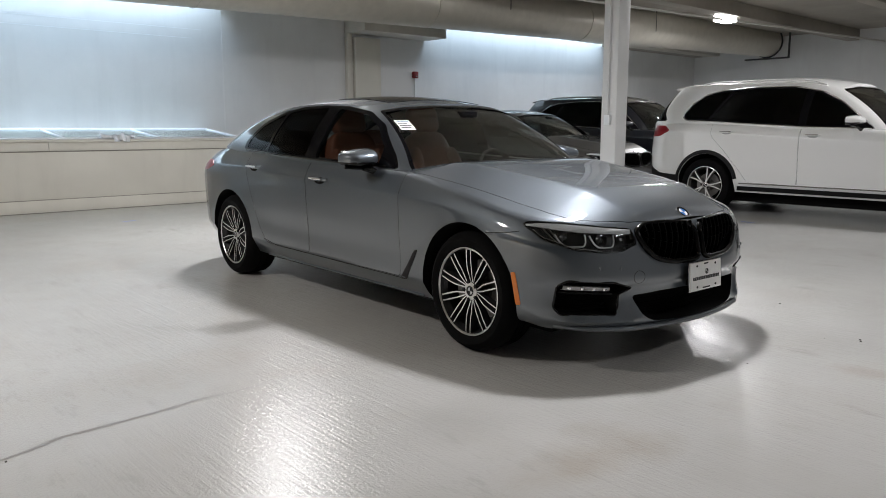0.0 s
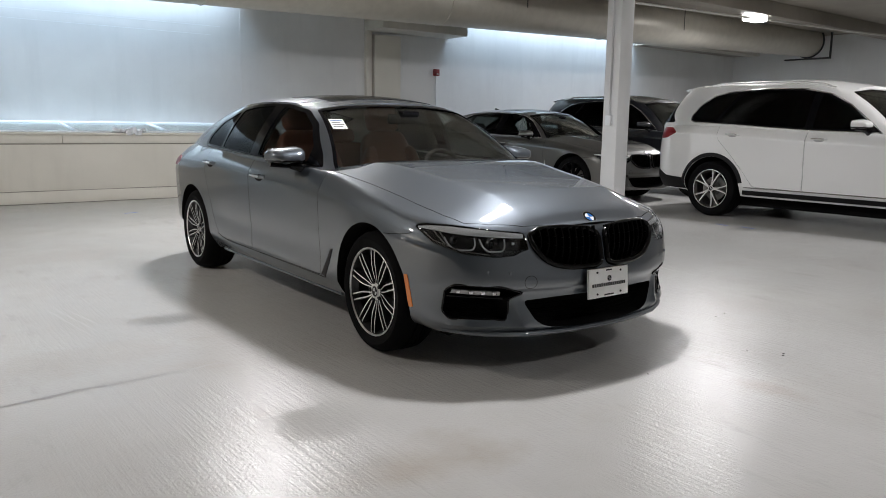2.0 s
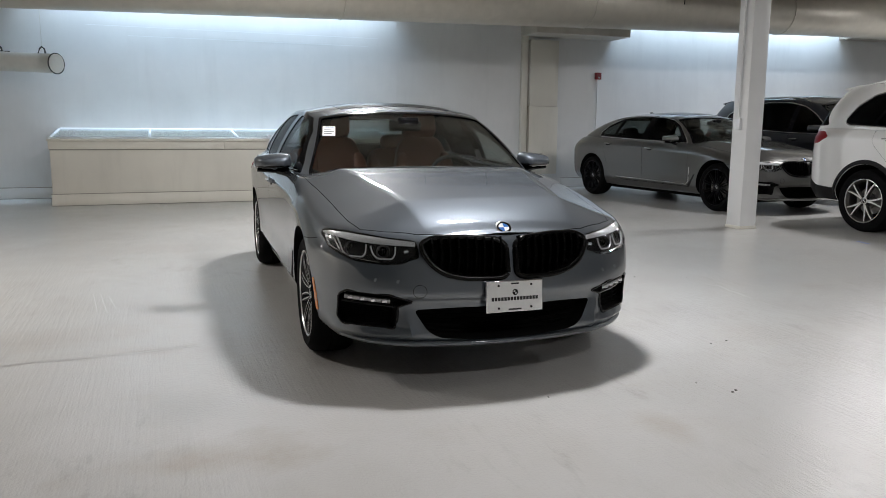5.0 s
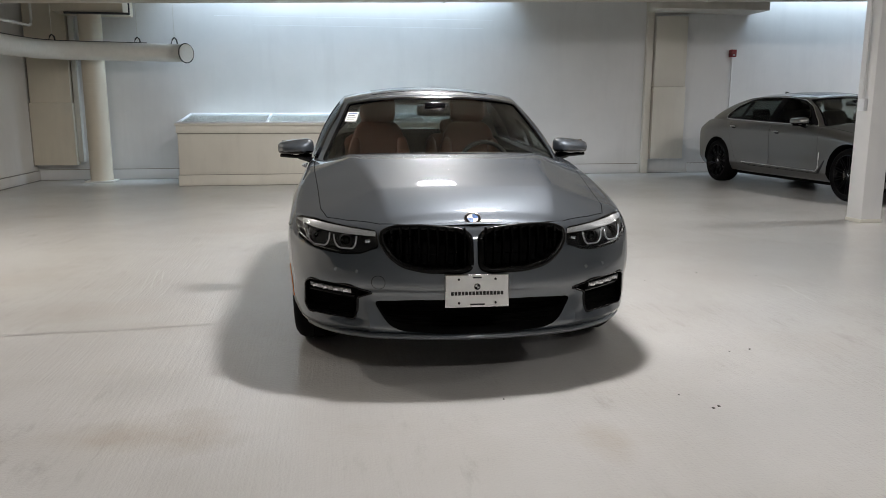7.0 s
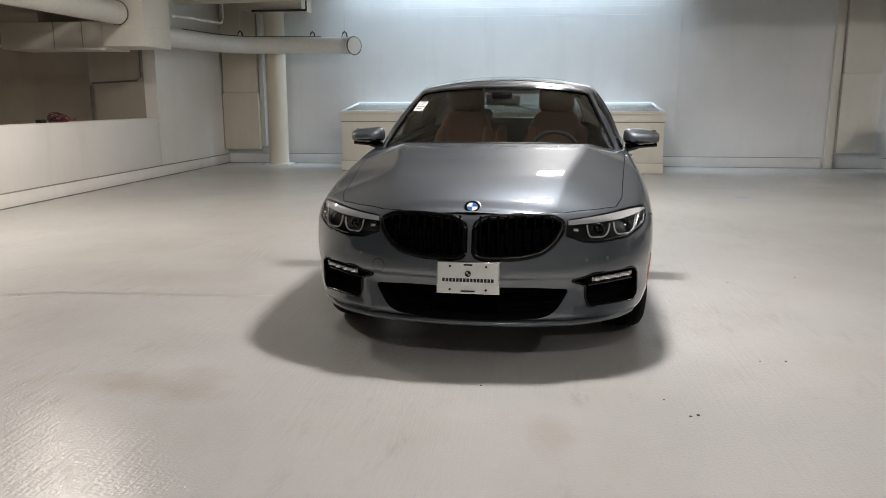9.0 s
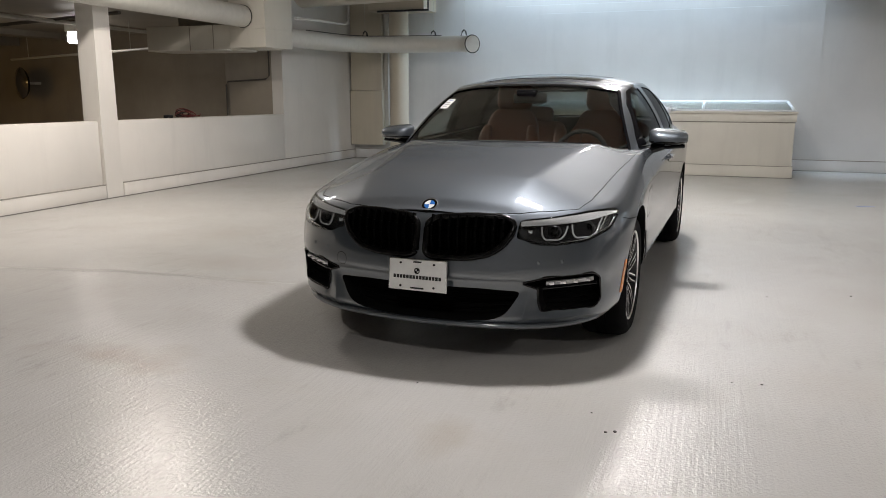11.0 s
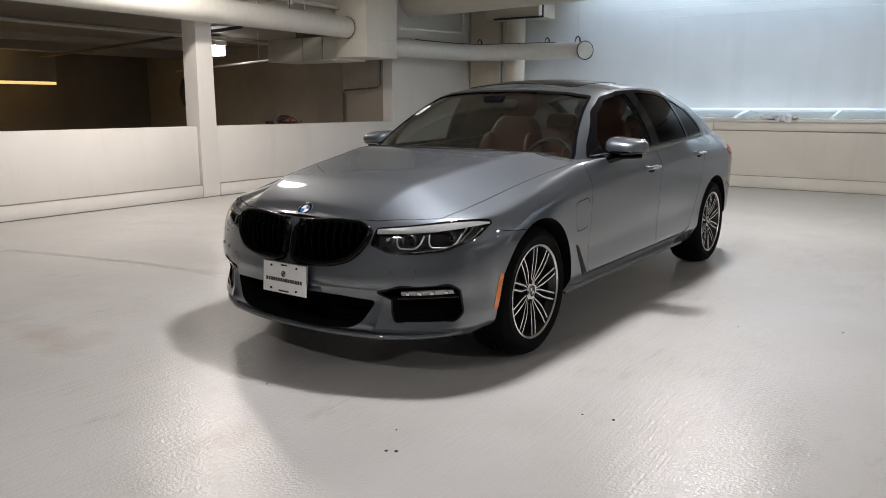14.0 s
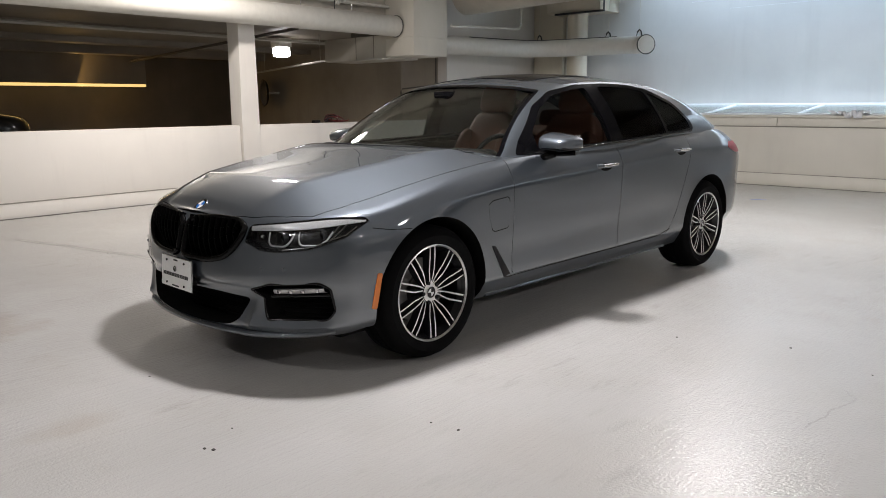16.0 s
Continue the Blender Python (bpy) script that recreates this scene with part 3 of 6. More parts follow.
        part("wheel_bolt", bm, BLACKMATT, w)
    roundel(w, 0.030, pose(xf - 0.018, 0, 0), "hub_cap", True)
    bm = B()
    lathe(bm, [(-0.01, 0.0001), (-0.01, 0.165), (0.012, 0.165), (0.012, 0.09), (0.025, 0.085), (0.025, 0.0001)], 40)
    part("brake_disc", bm, DISC, w)
    bm = B()
    for k in range(7):
        a = radians(150 + k * 9)
        m = Matrix.Translation((0.0, 0.142 * math.cos(a), 0.142 * math.sin(a))) @ Matrix.Rotation(a, 4, "X")
        bmesh.ops.create_cube(bm, size=1, matrix=m @ Matrix.Diagonal((0.07, 0.06, 0.026, 1)))
    part("brake_caliper", bm, DISC, w)
    return w


def pad(bm, centre, half, power):
    """A cushion: a ball drawn out towards its box; the lower the power, the squarer."""
    made = bmesh.ops.create_uvsphere(bm, u_segments=24, v_segments=16, radius=1)["verts"]
    for v in made:
        v.co = Vector([c + h * math.copysign(abs(k) ** power, k) for c, h, k in zip(centre, half, v.co)])


def seat_of(parent, x, y, z, rear=False, width=0.52, leather=TAN):
    """A leather seat with its headrest, facing -y."""
    s = new("seat")
    s.parent = parent
    s.matrix_local = pose(x, y, z)
    bm = box(B(), -width / 2, width / 2, -0.28, 0.25, 0.0, 0.16, 0.05)
    part("cushion", bm, leather, s, smooth=60)
    bm = B()
    m = pose(0, 0.27, 0.10, -18)
    tall = 0.56 if rear else 0.66
    pad(bm, (0, 0, tall / 2 - 0.01), (width * 0.47, 0.075, tall / 2), 0.34)
    for sx in (-1, 1):
        pad(bm, (sx * width * 0.40, -0.07, 0.25), (0.055, 0.075, 0.25), 0.6)
    for v in bm.verts:
        v.co.x *= 1 - (0.0 if rear else 0.26) * max(0.0, (v.co.z - 0.26) / 0.40) ** 1.5
        v.co = m @ v.co
    part("backrest", bm, leather, s, smooth=80)
    bm = B()
    top = tall + (0.05 if rear else 0.095)
    pad(bm, (0, -0.02, top), (0.145, 0.062, 0.07 if rear else 0.115), 0.5)
    for sx in (-0.06, 0.06):
        cyl(bm, Vector((sx, 0, tall - 0.06)), Vector((sx, 0, tall + 0.04)), 0.007, seg=8)
    for v in bm.verts:
        v.co = m @ v.co
    part("headrest", bm, leather, s, smooth=60)
    return s


def mirror_of(parent, sign, s):
    """A door mirror on its foot."""
    mx, my, mz = s["mirror"]
    mir = new("door_mirror")
    mir.parent = parent
    mir.matrix_local = pose(sign * mx, my, mz)
    k = s.get("mirror_size", 1.0)
    bm = B()
    rows = []
    for j, (y, hx, hz, dz) in enumerate(((-0.085, 0.045, 0.018, -0.005), (-0.075, 0.075, 0.038, -0.002), (-0.05, 0.098, 0.056, 0.0), (-0.01, 0.112, 0.066, 0.002), (0.03, 0.116, 0.070, 0.004), (0.055, 0.114, 0.069, 0.005), (0.062, 0.105, 0.060, 0.005))):
        ring = []
        for i in range(24):
            a = 2 * math.pi * i / 24
            c, q = math.cos(a), math.sin(a)
            x = hx * math.copysign(abs(c) ** 0.45, c)
            z = hz * math.copysign(abs(q) ** 0.58, q)
            z *= 0.76 - 0.18 * (x / 0.116) if q > 0 else 0.60
            ring.append(bm.verts.new((sign * k * (x + 0.02 * (y + 0.085)), k * (y + 0.22 * abs(x) * 0.25 * (1 if x > 0 else 0.2)), k * (z + dz))))
        rows.append(ring)
    for a, b in zip(rows, rows[1:]):
        for i in range(24):
            bm.faces.new((a[i], a[(i + 1) % 24], b[(i + 1) % 24], b[i]))
    bm.faces.new(rows[0])
    bm.faces.new(rows[-1])
    for f in bm.faces:
        f.material_index = 1 if f.calc_center_median().z < -0.016 * k else 0
    part("cap", bm, [s["paint"], BLACKGLOSS], mir, smooth=50)
    bm = B()
    box(bm, -0.095 * k, 0.095 * k, 0.060 * k, 0.066 * k, -0.035 * k, 0.05 * k, 0.002)
    part("mirror_glass", bm, CHROME, mir)
    bm = B()
    tube(bm, [(sign * -0.10 * k, 0.02, -0.045 * k), (0.0, 0.0, -0.052 * k), (sign * 0.10 * k, 0.02, -0.044 * k)], 0.012, 8)
    tube(bm, [(sign * -0.02 * k, 0.0, -0.05 * k), (sign * -0.10 * k, -0.01, -0.075 * k), (sign * (s["mirror_foot"] - mx), -0.02, -0.105 * k)], 0.02, 8)
    part("mirror_foot", bm, BLACKGLOSS, mir)
    return mir


def strip_on(bvh, bm, poly2, axis, sign, half=0.002, lift=0.0006):
    """A thin dark line lying on a body, along an outline seen along an axis."""
    pts = []
    for a, b in poly2:
        if axis == "x":
            o, d = Vector((sign * 3, a, b)), Vector((-sign, 0, 0))
        elif axis == "y":
            o, d = Vector((a, sign * 9, b)), Vector((0, -sign, 0))
        else:
            o, d = Vector((a, b, 4)), Vector((0, 0, -1))
        hit = bvh.ray_cast(o, d)
        if hit[0] is not None:
            pts.append((hit[0], hit[1]))
    rows = []
    for i, (p, nrm) in enumerate(pts):
        d = (pts[min(i + 1, len(pts) - 1)][0] - pts[max(i - 1, 0)][0]).normalized()
        q = d.cross(nrm).normalized()
        rows.append((bm.verts.new(p + nrm * lift + q * half), bm.verts.new(p + nrm * lift * 1.6), bm.verts.new(p + nrm * lift - q * half)))
    for a, b in zip(rows, rows[1:]):
        bm.faces.new((a[0], a[1], b[1], b[0]))
        bm.faces.new((a[1], a[2], b[2], b[1]))


def along(points, step=0.02):
    """Points every step along a run of corners."""
    out = []
    for a, b in zip(points, points[1:]):
        a, b = Vector(a), Vector(b)
        n = max(1, int((b - a).length / step))
        out += [tuple(a.lerp(b, i / n)) for i in range(n)]
    return out + [tuple(points[-1])]


from mathutils.bvhtree import BVHTree


def patch_on(bvh, poly, axis, sign, lift, thick, cells=14, keep=None):
    """A plate that follows a body's skin inside an outline: outer face lifted by lift, thick deep."""
    from_poly = [Vector(p) for p in poly]
    bm = B()
    flat = B()
    vs = [flat.verts.new((p.x, p.y, 0)) for p in from_poly]
    flat.faces.new(vs)
    lo = Vector((min(p.x for p in from_poly), min(p.y for p in from_poly)))
    hi = Vector((max(p.x for p in from_poly), max(p.y for p in from_poly)))
    for k in range(1, cells):
        for ax, a, b in ((0, lo.x, hi.x), (1, lo.y, hi.y)):
            c = a + (b - a) * k / cells
            co, no = ((c, 0, 0), (1, 0, 0)) if ax == 0 else ((0, c, 0), (0, 1, 0))
            bmesh.ops.bisect_plane(flat, geom=flat.verts[:] + flat.edges[:] + flat.faces[:], plane_co=co, plane_no=no, dist=1e-6)
    outer, inner = {}, {}
    for v in flat.verts:
        a, b = v.co.x, v.co.y
        o, d = (Vector((sign * 3, a, b)), Vector((-sign, 0, 0))) if axis == "x" else (Vector((a, sign * 9, b)), Vector((0, -sign, 0))) if axis == "y" else (Vector((a, b, 4)), Vector((0, 0, -1)))
        hit = bvh.ray_cast(o, d)
        p = hit[0]
        if p is None:
            near = {"x": Vector((sign * 0.8, a, b)), "y": Vector((a, sign * 0.6, b)), "z": Vector((a, b, 1.2))}[axis]
            p = bvh.find_nearest(near)[0]
        outer[v] = bm.verts.new(p - d * lift)
        inner[v] = bm.verts.new(p - d * (lift - thick))
    for f in flat.faces:
        bm.faces.new([outer[v] for v in f.verts])
        bm.faces.new([inner[v] for v in f.verts][::-1])
    for e in flat.edges:
        if len(e.link_faces) == 1:
            a, b = e.verts
            bm.faces.new((outer[a], outer[b], inner[b], inner[a]))
    flat.free()
    bmesh.ops.recalc_face_normals(bm, faces=bm.faces)
    return bm


def build_car(s, name, label, place, group=""):
    car = thing(name, label, "car", place, group)
    paint, wb = s["paint"], s["wheelbase"]
    whole = solid(body_solid(s), [paint])
    skin = B()
    skin.from_mesh(whole.data)
    bvh = BVHTree.FromBMesh(skin)
    skin.free()
    spent = [whole]

    def cutter(bm, material):
        ob = solid(bm, [material])
        spent.append(ob)
        return ob
    holes = []
    for wy, ar in ((0.0, s["arch"][0]), (wb, s["arch"][1])):
        for sign in (1, -1):
            bm = cyl(B(), (sign * 0.52, wy, s["hub"] + 0.01), (sign * 1.3, wy, s["hub"] + 0.01), ar, seg=64)
            holes.append(cutter(bm, WELL))
    holes.append(cutter(prism(s["cavity"], "z", s.get("sill", 0.42), 1.30), CLOTH))
    for poly, deep, material in s.get("front_cuts", ()):
        for shape in ((poly, flip(poly)) if min(a for a, _ in poly) > 0.0 else (poly,)):
            holes.append(cutter(prism(shape, "y", -1.6, deep), material))
    base = solid(B(), [paint])
    base.data = carve(whole, [("DIFFERENCE", h) for h in holes])
    spent.append(base)
    gaps = []
    # doors
    for poly in s["doors"]:
        for sign in (1, -1):
            bm = prism(poly, "x", *sorted((sign * 0.74, sign * 1.3)))
            door = panel("door", carve(base, [("INTERSECT", cutter(bm, WELL))]), car, "closed car door in the body colour")
            gaps.append(cutter(prism(poly, "x", *sorted((sign * 0.735, sign * 1.3)), grow=0.0025), WELL))
            ys = [a for a, _ in poly]
            hy, hz = max(ys) - (s["handle"][0] if poly is s["doors"][0] else s.get("rear_handle", s["handle"][0])), s["handle"][1] + s["handle"][2] * (max(ys) - 1.7)
            hit = bvh.ray_cast(Vector((sign * 3, hy, hz)), Vector((-sign, 0, 0)))[0]
            bm = B()
            tube(bm, [(hit.x + sign * o, hit.y + d, hit.z + 0.01 * d) for d, o in ((-0.098, -0.004), (-0.084, 0.010), (-0.04, 0.020), (0.045, 0.021), (0.088, 0.012), (0.100, -0.004))], 0.0135, 10)
            part("door_handle", bm, paint, door, smooth=60)
            bm = tube(B(), [(hit.x + sign * 0.0320, hit.y + d, hit.z + 0.003 + 0.01 * d) for d in (-0.080, 0.0, 0.080)], 0.0075, 8)
            part("handle_strip", bm, CHROME, door, "chrome handle strip")
            # flat dark patch that paints the shade in the recess behind the handle
            bm = patch_on(bvh, [(hy - 0.006 + 0.066 * math.cos(a), hz - 0.010 + 0.024 * math.sin(a)) for a in np.linspace(0, 2 * math.pi, 25)[:-1]], "x", sign, 0.0012, 0.005, 10)
            part("handle_shade_patch", bm, s.get("recess", WELL), door)
    # bonnet
    if "hood" in s:
        panel("bonnet", carve(base, [("INTERSECT", cutter(prism(s["hood"], "z", 0.60, 1.6), WELL))]), car, "bonnet in the body colour")
        gaps.append(cutter(prism(s["hood"], "z", 0.595, 1.6, grow=0.0035), WELL))
    panel("body_shell", carve(base, [("DIFFERENCE", g) for g in gaps]), car)

    # upper body
    outer = solid(cabin_solid(s), [paint])
    inner = solid(cabin_solid(s, 0.03), [LINER])
    pane_out = solid(cabin_solid(s, 0.004), [SCREEN])
    pane_in = solid(cabin_solid(s, 0.009), [SCREEN])
    spent += [outer, inner, pane_out, pane_in]
    roof_skin = B()
    roof_skin.from_mesh(outer.data)
    roof = BVHTree.FromBMesh(roof_skin)
    roof_skin.free()
    shell = solid(B())
    shell.data = carve(outer, [("DIFFERENCE", inner)])
    pane = solid(B())
    pane.data = carve(pane_out, [("DIFFERENCE", pane_in)])
    spent += [shell, pane]
    side_all = cutter(prism(s["side_glass"], "x", -1.3, 1.3), BLACKGLOSS)
    fronts = cutter(prism(s["screen"], "y", -0.2, s["screen_end"]), BLACKGLOSS)
    backs = cutter(prism(s["back_glass"], "y", s["back_start"], 6.0), BLACKGLOSS)
    panel("roof_shell", carve(shell, [("DIFFERENCE", side_all), ("DIFFERENCE", fronts), ("DIFFERENCE", backs)]), car, "roof and window pillars in the body colour")
    wins = [cutter(prism(w, "x", -1.3, 1.3), BLACKGLOSS) for w, _ in s["windows"]]
    for sign in (1, -1):
        half = cutter(prism(s["side_glass"], "x", *sorted((sign * 0.01, sign * 1.3))), BLACKGLOSS)
        panel("window_surround", carve(shell, [("INTERSECT", half)] + [("DIFFERENCE", w) for w in wins]), car, "gloss black window frames", material=FRAMEBLACK)
    for shape, name2 in ((s["screen"], "windscreen"), (s["back_glass"], "rear_window")):
        small = cutter(prism(shape, "y", -0.3, 6.5, grow=-0.014), BLACKGLOSS)
        panel("window_seal", carve(shell, [("INTERSECT", fronts if name2 == "windscreen" else backs), ("DIFFERENCE", small)]), car, "black window border", material=FRAMEBLACK)
    ob = panel("windscreen", carve(pane, [("INTERSECT", fronts)]), car, "clear windscreen", material=SCREEN)
    ob.visible_shadow = False
    ob = panel("rear_window", carve(pane, [("INTERSECT", backs)]), car, "rear window", material=s.get("rear_tint", SCREEN))
    ob.visible_shadow = False
    for w, tint in s["windows"]:
        for sign in (1, -1):
            half = cutter(prism(w, "x", *sorted((sign * 0.01, sign * 1.3)), grow=0.004), tint)
            ob = panel("side_window", carve(pane, [("INTERSECT", half)]), car, "tinted side window", material=tint)
            ob.visible_shadow = False

    # belt trim
    for sign in (1, -1):
        bm = B()
        pts = []
        for y, z in along(s["belt"], 0.06):
            hit = roof.ray_cast(Vector((sign * 3, y, z)), Vector((-sign, 0, 0)))[0]
            if hit:
                pts.append(hit + Vector((sign * 0.001, 0, 0)))
        tube(bm, pts, 0.008, 8)
        part("belt_trim", bm, s.get("belt_material", BLACKGLOSS), car)
    for sign in (1, -1):
        mirror_of(car, sign, s)
    # wheels
    for wy, out, wd in ((0.0, s["track"][0], s["tyre"][2]), (wb, s["track"][1], s["tyre"][3])):
        for sign in (1, -1):
            wheel_of(car, pose(sign * (out - wd / 2), wy, s["tyre"][0]), sign, s["tyre"][0], s["tyre"][1], wd, s["wheel_style"], s.get("wheel_finish", (GRAPHITE, MACHINED)))
    # cabin
    zf = s.get("seat_z", 0.46)
    for sx in (-0.37, 0.37):
        seat_of(car, sx, s["seat_y"], zf, leather=s.get("leather", TAN))
        seat_of(car, sx, s["seat_y"] + 0.80, zf - 0.02, True, 0.60, s.get("leather", TAN))
    bm = B()
    dy, dz = s["dash"]
    box(bm, -0.71, 0.71, dy - 0.35, dy + 0.12, 0.60, dz, 0.04)
    box(bm, -0.13, 0.13, dy, dy + 0.9, 0.45, 0.72, 0.03)
    box(bm, 0.20, 0.56, dy - 0.1, dy + 0.10, dz - 0.05, dz + 0.045, 0.03)
    part("dashboard", bm, CLOTH, car, "dark dashboard", smooth=50)
    bm = B()
    m = pose(0.37, dy + 0.28, dz - 0.05, 66)
    tube(bm, [m @ Vector((0.178 * math.cos(a), 0.178 * math.sin(a), 0)) for a in [2 * math.pi * k / 40 for k in range(40)]], 0.016, 10, True)
    for a in (0.15, math.pi - 0.15, -math.pi / 2):
        cyl(bm, m @ Vector((0, 0, -0.01)), m @ Vector((0.18 * math.cos(a), 0.18 * math.sin(a), 0)), 0.018, 0.014, 8)
    cyl(bm, m @ Vector((0, 0, -0.03)), m @ Vector((0, 0, 0.02)), 0.07, 0.06, 20)
    part("steering_wheel", bm, CLOTH, car)
    cy, cz = s["inner_mirror"]
    part("inner_mirror", box(B(), -0.12, 0.12, cy, cy + 0.03, cz - 0.035, cz + 0.035, 0.012), BLACKGLOSS, car)
    part("sensor_box", box(B(), -0.07, 0.07, cy - 0.10, cy - 0.02, cz + 0.015, cz + 0.06, 0.012), BLACKGLOSS, car)
    for sx in (-0.70, 0.70):
        part("door_card", box(B(), min(sx, sx * 0.93), max(sx, sx * 0.93), s["seat_y"] - 0.75, s["seat_y"] + 1.2, 0.45, s["card_z"], 0.015), CLOTH, car)
    # underside
    part("underbody", box(B(), -0.70, 0.70, -0.45, wb + 0.5, 0.16, 0.30, 0.02), WELL, car)
    if "extras" in s:
        s["extras"](car, bvh, roof, s)
    discard(*spent)
    return car


def tail_lamp(car, bvh, poly, sign, name="tail_lamp"):
    part(name, patch_on(bvh, poly, "x", sign, 0.004, 0.02, 8), TAILRED, car, "red rear lamp")


def hero_ridge(edge, y):
    """How far out the bonnet's ridges lie, as a share of the half width."""
    f = min(1.25, max(0.0, (y + 0.75) / 1.2))
    return min(0.86, (0.40 + 0.20 * f) / max(edge, 0.05))


def hero_top(t, edge, y, lift):
    """Cross section of the bonnet: a flat middle between two ridges that part towards the windscreen, and falling sides."""
    old = lift * (1 - abs(t) ** 2.3)
    f = (y + 0.75) / 1.2
    if not 0 < f < 1.25 or edge < 0.05:
        return old
    k = min(1.0, f * 4) * min(1.0, (1.25 - f) * 4)
    tr = hero_ridge(edge, y)
    a, b = 0.055, abs(t)
    if b < tr:
        form = 1 - a * (b / tr) ** 2
    else:
        q = (b - tr) / (1 - tr)
        form = (1 - a) * (1 - 1.12 * q + 0.12 * q * q)
    return old + k * ((lift + 0.022) * form - old)


def hero_nose(x, z):
    """Sculpture of the front bumper: blades beside the intake and a ledge below the lamp pods."""
    a = abs(x)
    blade = 0.520 + 0.25 * (z - 0.35)
    high = 1 / (1 + math.exp((z - 0.43) / 0.012)) / (1 + math.exp((0.235 - z) / 0.008))
    out = -0.016 * high * math.exp(-((a - blade) / 0.028) ** 2)
    ledge = 1 / (1 + math.exp((0.47 - a) / 0.03)) / (1 + math.exp((a - 0.86) / 0.02))
    out -= 0.013 * ledge * math.exp(-((z - 0.272) / 0.018) ** 2)
    out += 0.010 * ledge * math.exp(-((z - 0.40) / 0.06) ** 2)
    return out


KIDNEY = round_poly([(0.024, 0.704), (0.070, 0.731), (0.24, 0.745), (0.385, 0.741), (0.442, 0.716), (0.438, 0.676), (0.405, 0.620), (0.345, 0.573), (0.24, 0.549), (0.07, 0.545), (0.024, 0.560)], 0.05, 5)
LOWER = round_poly([(-0.485, 0.392), (-0.30, 0.402), (0.30, 0.402), (0.485, 0.392), (0.42, 0.285), (0.36, 0.252), (0.15, 0.236), (-0.15, 0.236), (-0.36, 0.252), (-0.42, 0.285)], 0.03, 3)
HEADLAMP = round_poly([(0.462, 0.728), (0.60, 0.742), (0.76, 0.764), (0.848, 0.764), (0.869, 0.742), (0.850, 0.676), (0.76, 0.628), (0.62, 0.612), (0.535, 0.618), (0.49, 0.640), (0.455, 0.645)], 0.02, 3)
FOGPOD = round_poly([(0.488, 0.432), (0.60, 0.468), (0.79, 0.480), (0.815, 0.455), (0.820, 0.34), (0.80, 0.305), (0.575, 0.300), (0.560, 0.345), (0.558, 0.408)], 0.012, 3)


def front_plate(car, bvh):
    """A white front plate with rows of print."""
    plate = new("front_plate")
    plate.parent = car
    plate.matrix_local = pose(0, -0.905, 0.456, -4, 0, 0) @ Matrix.Scale(0.965, 4)
    part("plate_sheet", box(B(), -0.152, 0.152, 0.0, 0.006, -0.076, 0.076, 0.004), PLATE, plate, "white metal plate")
    part("plate_holder", box(B(), -0.158, 0.158, 0.005, 0.012, -0.081, 0.081, 0.003), CHROME, plate, "thin plate surround")
    part("plate_bracket", box(B(), -0.11, 0.11, 0.010, 0.09, -0.05, 0.06, 0.003), BLACKMATT, plate)
    for k in range(15):
        x = -0.122 + k * 0.0174
        part("print_bar", box(B(), x - 0.0068, x + 0.0068, -0.0012, 0.001, -0.020, -0.002), INK, plate)
    part("print_bar", box(B(), -0.022, 0.022, -0.0012, 0.001, 0.062, 0.070), INK, plate)
    part("print_bar", box(B(), -0.036, 0.036, -0.0012, 0.001, -0.070, -0.062), INK, plate)
    for x in (-0.09, 0.09):
        for z in (-0.058, 0.058):
            part("plate_screw", cyl(B(), (x, -0.004, z), (x, 0.001, z), 0.006, seg=10), BLACKMATT, plate)
    roundel(plate, 0.016, pose(0, -0.001, 0.022, 0, 0, -90), "printed_badge", True)


def window_sticker(car, roof):
    """A paper label behind the windscreen."""
    def sheet(x0, x1, z0, z1, lean, back):
        return patch_on(roof, [(x0, z0), (x1, z0), (x1 + lean, z1), (x0 + lean, z1)], "y", -1, back, 0.0006, 4)
    st = part("window_sticker", sheet(-0.625, -0.548, 1.215, 1.278, 0.024, -0.012), PLATE, car, "white paper label behind the windscreen")
    for k, (z, w) in enumerate(((1.268, 0.06), (1.255, 0.045), (1.243, 0.06), (1.230, 0.05))):
        part("print_bar", sheet(-0.617 + (z - 1.215) * 0.37, -0.617 + w + (z - 1.215) * 0.37, z - 0.002, z + 0.002, 0.0015, -0.0108), INK if k else BLUE, st)


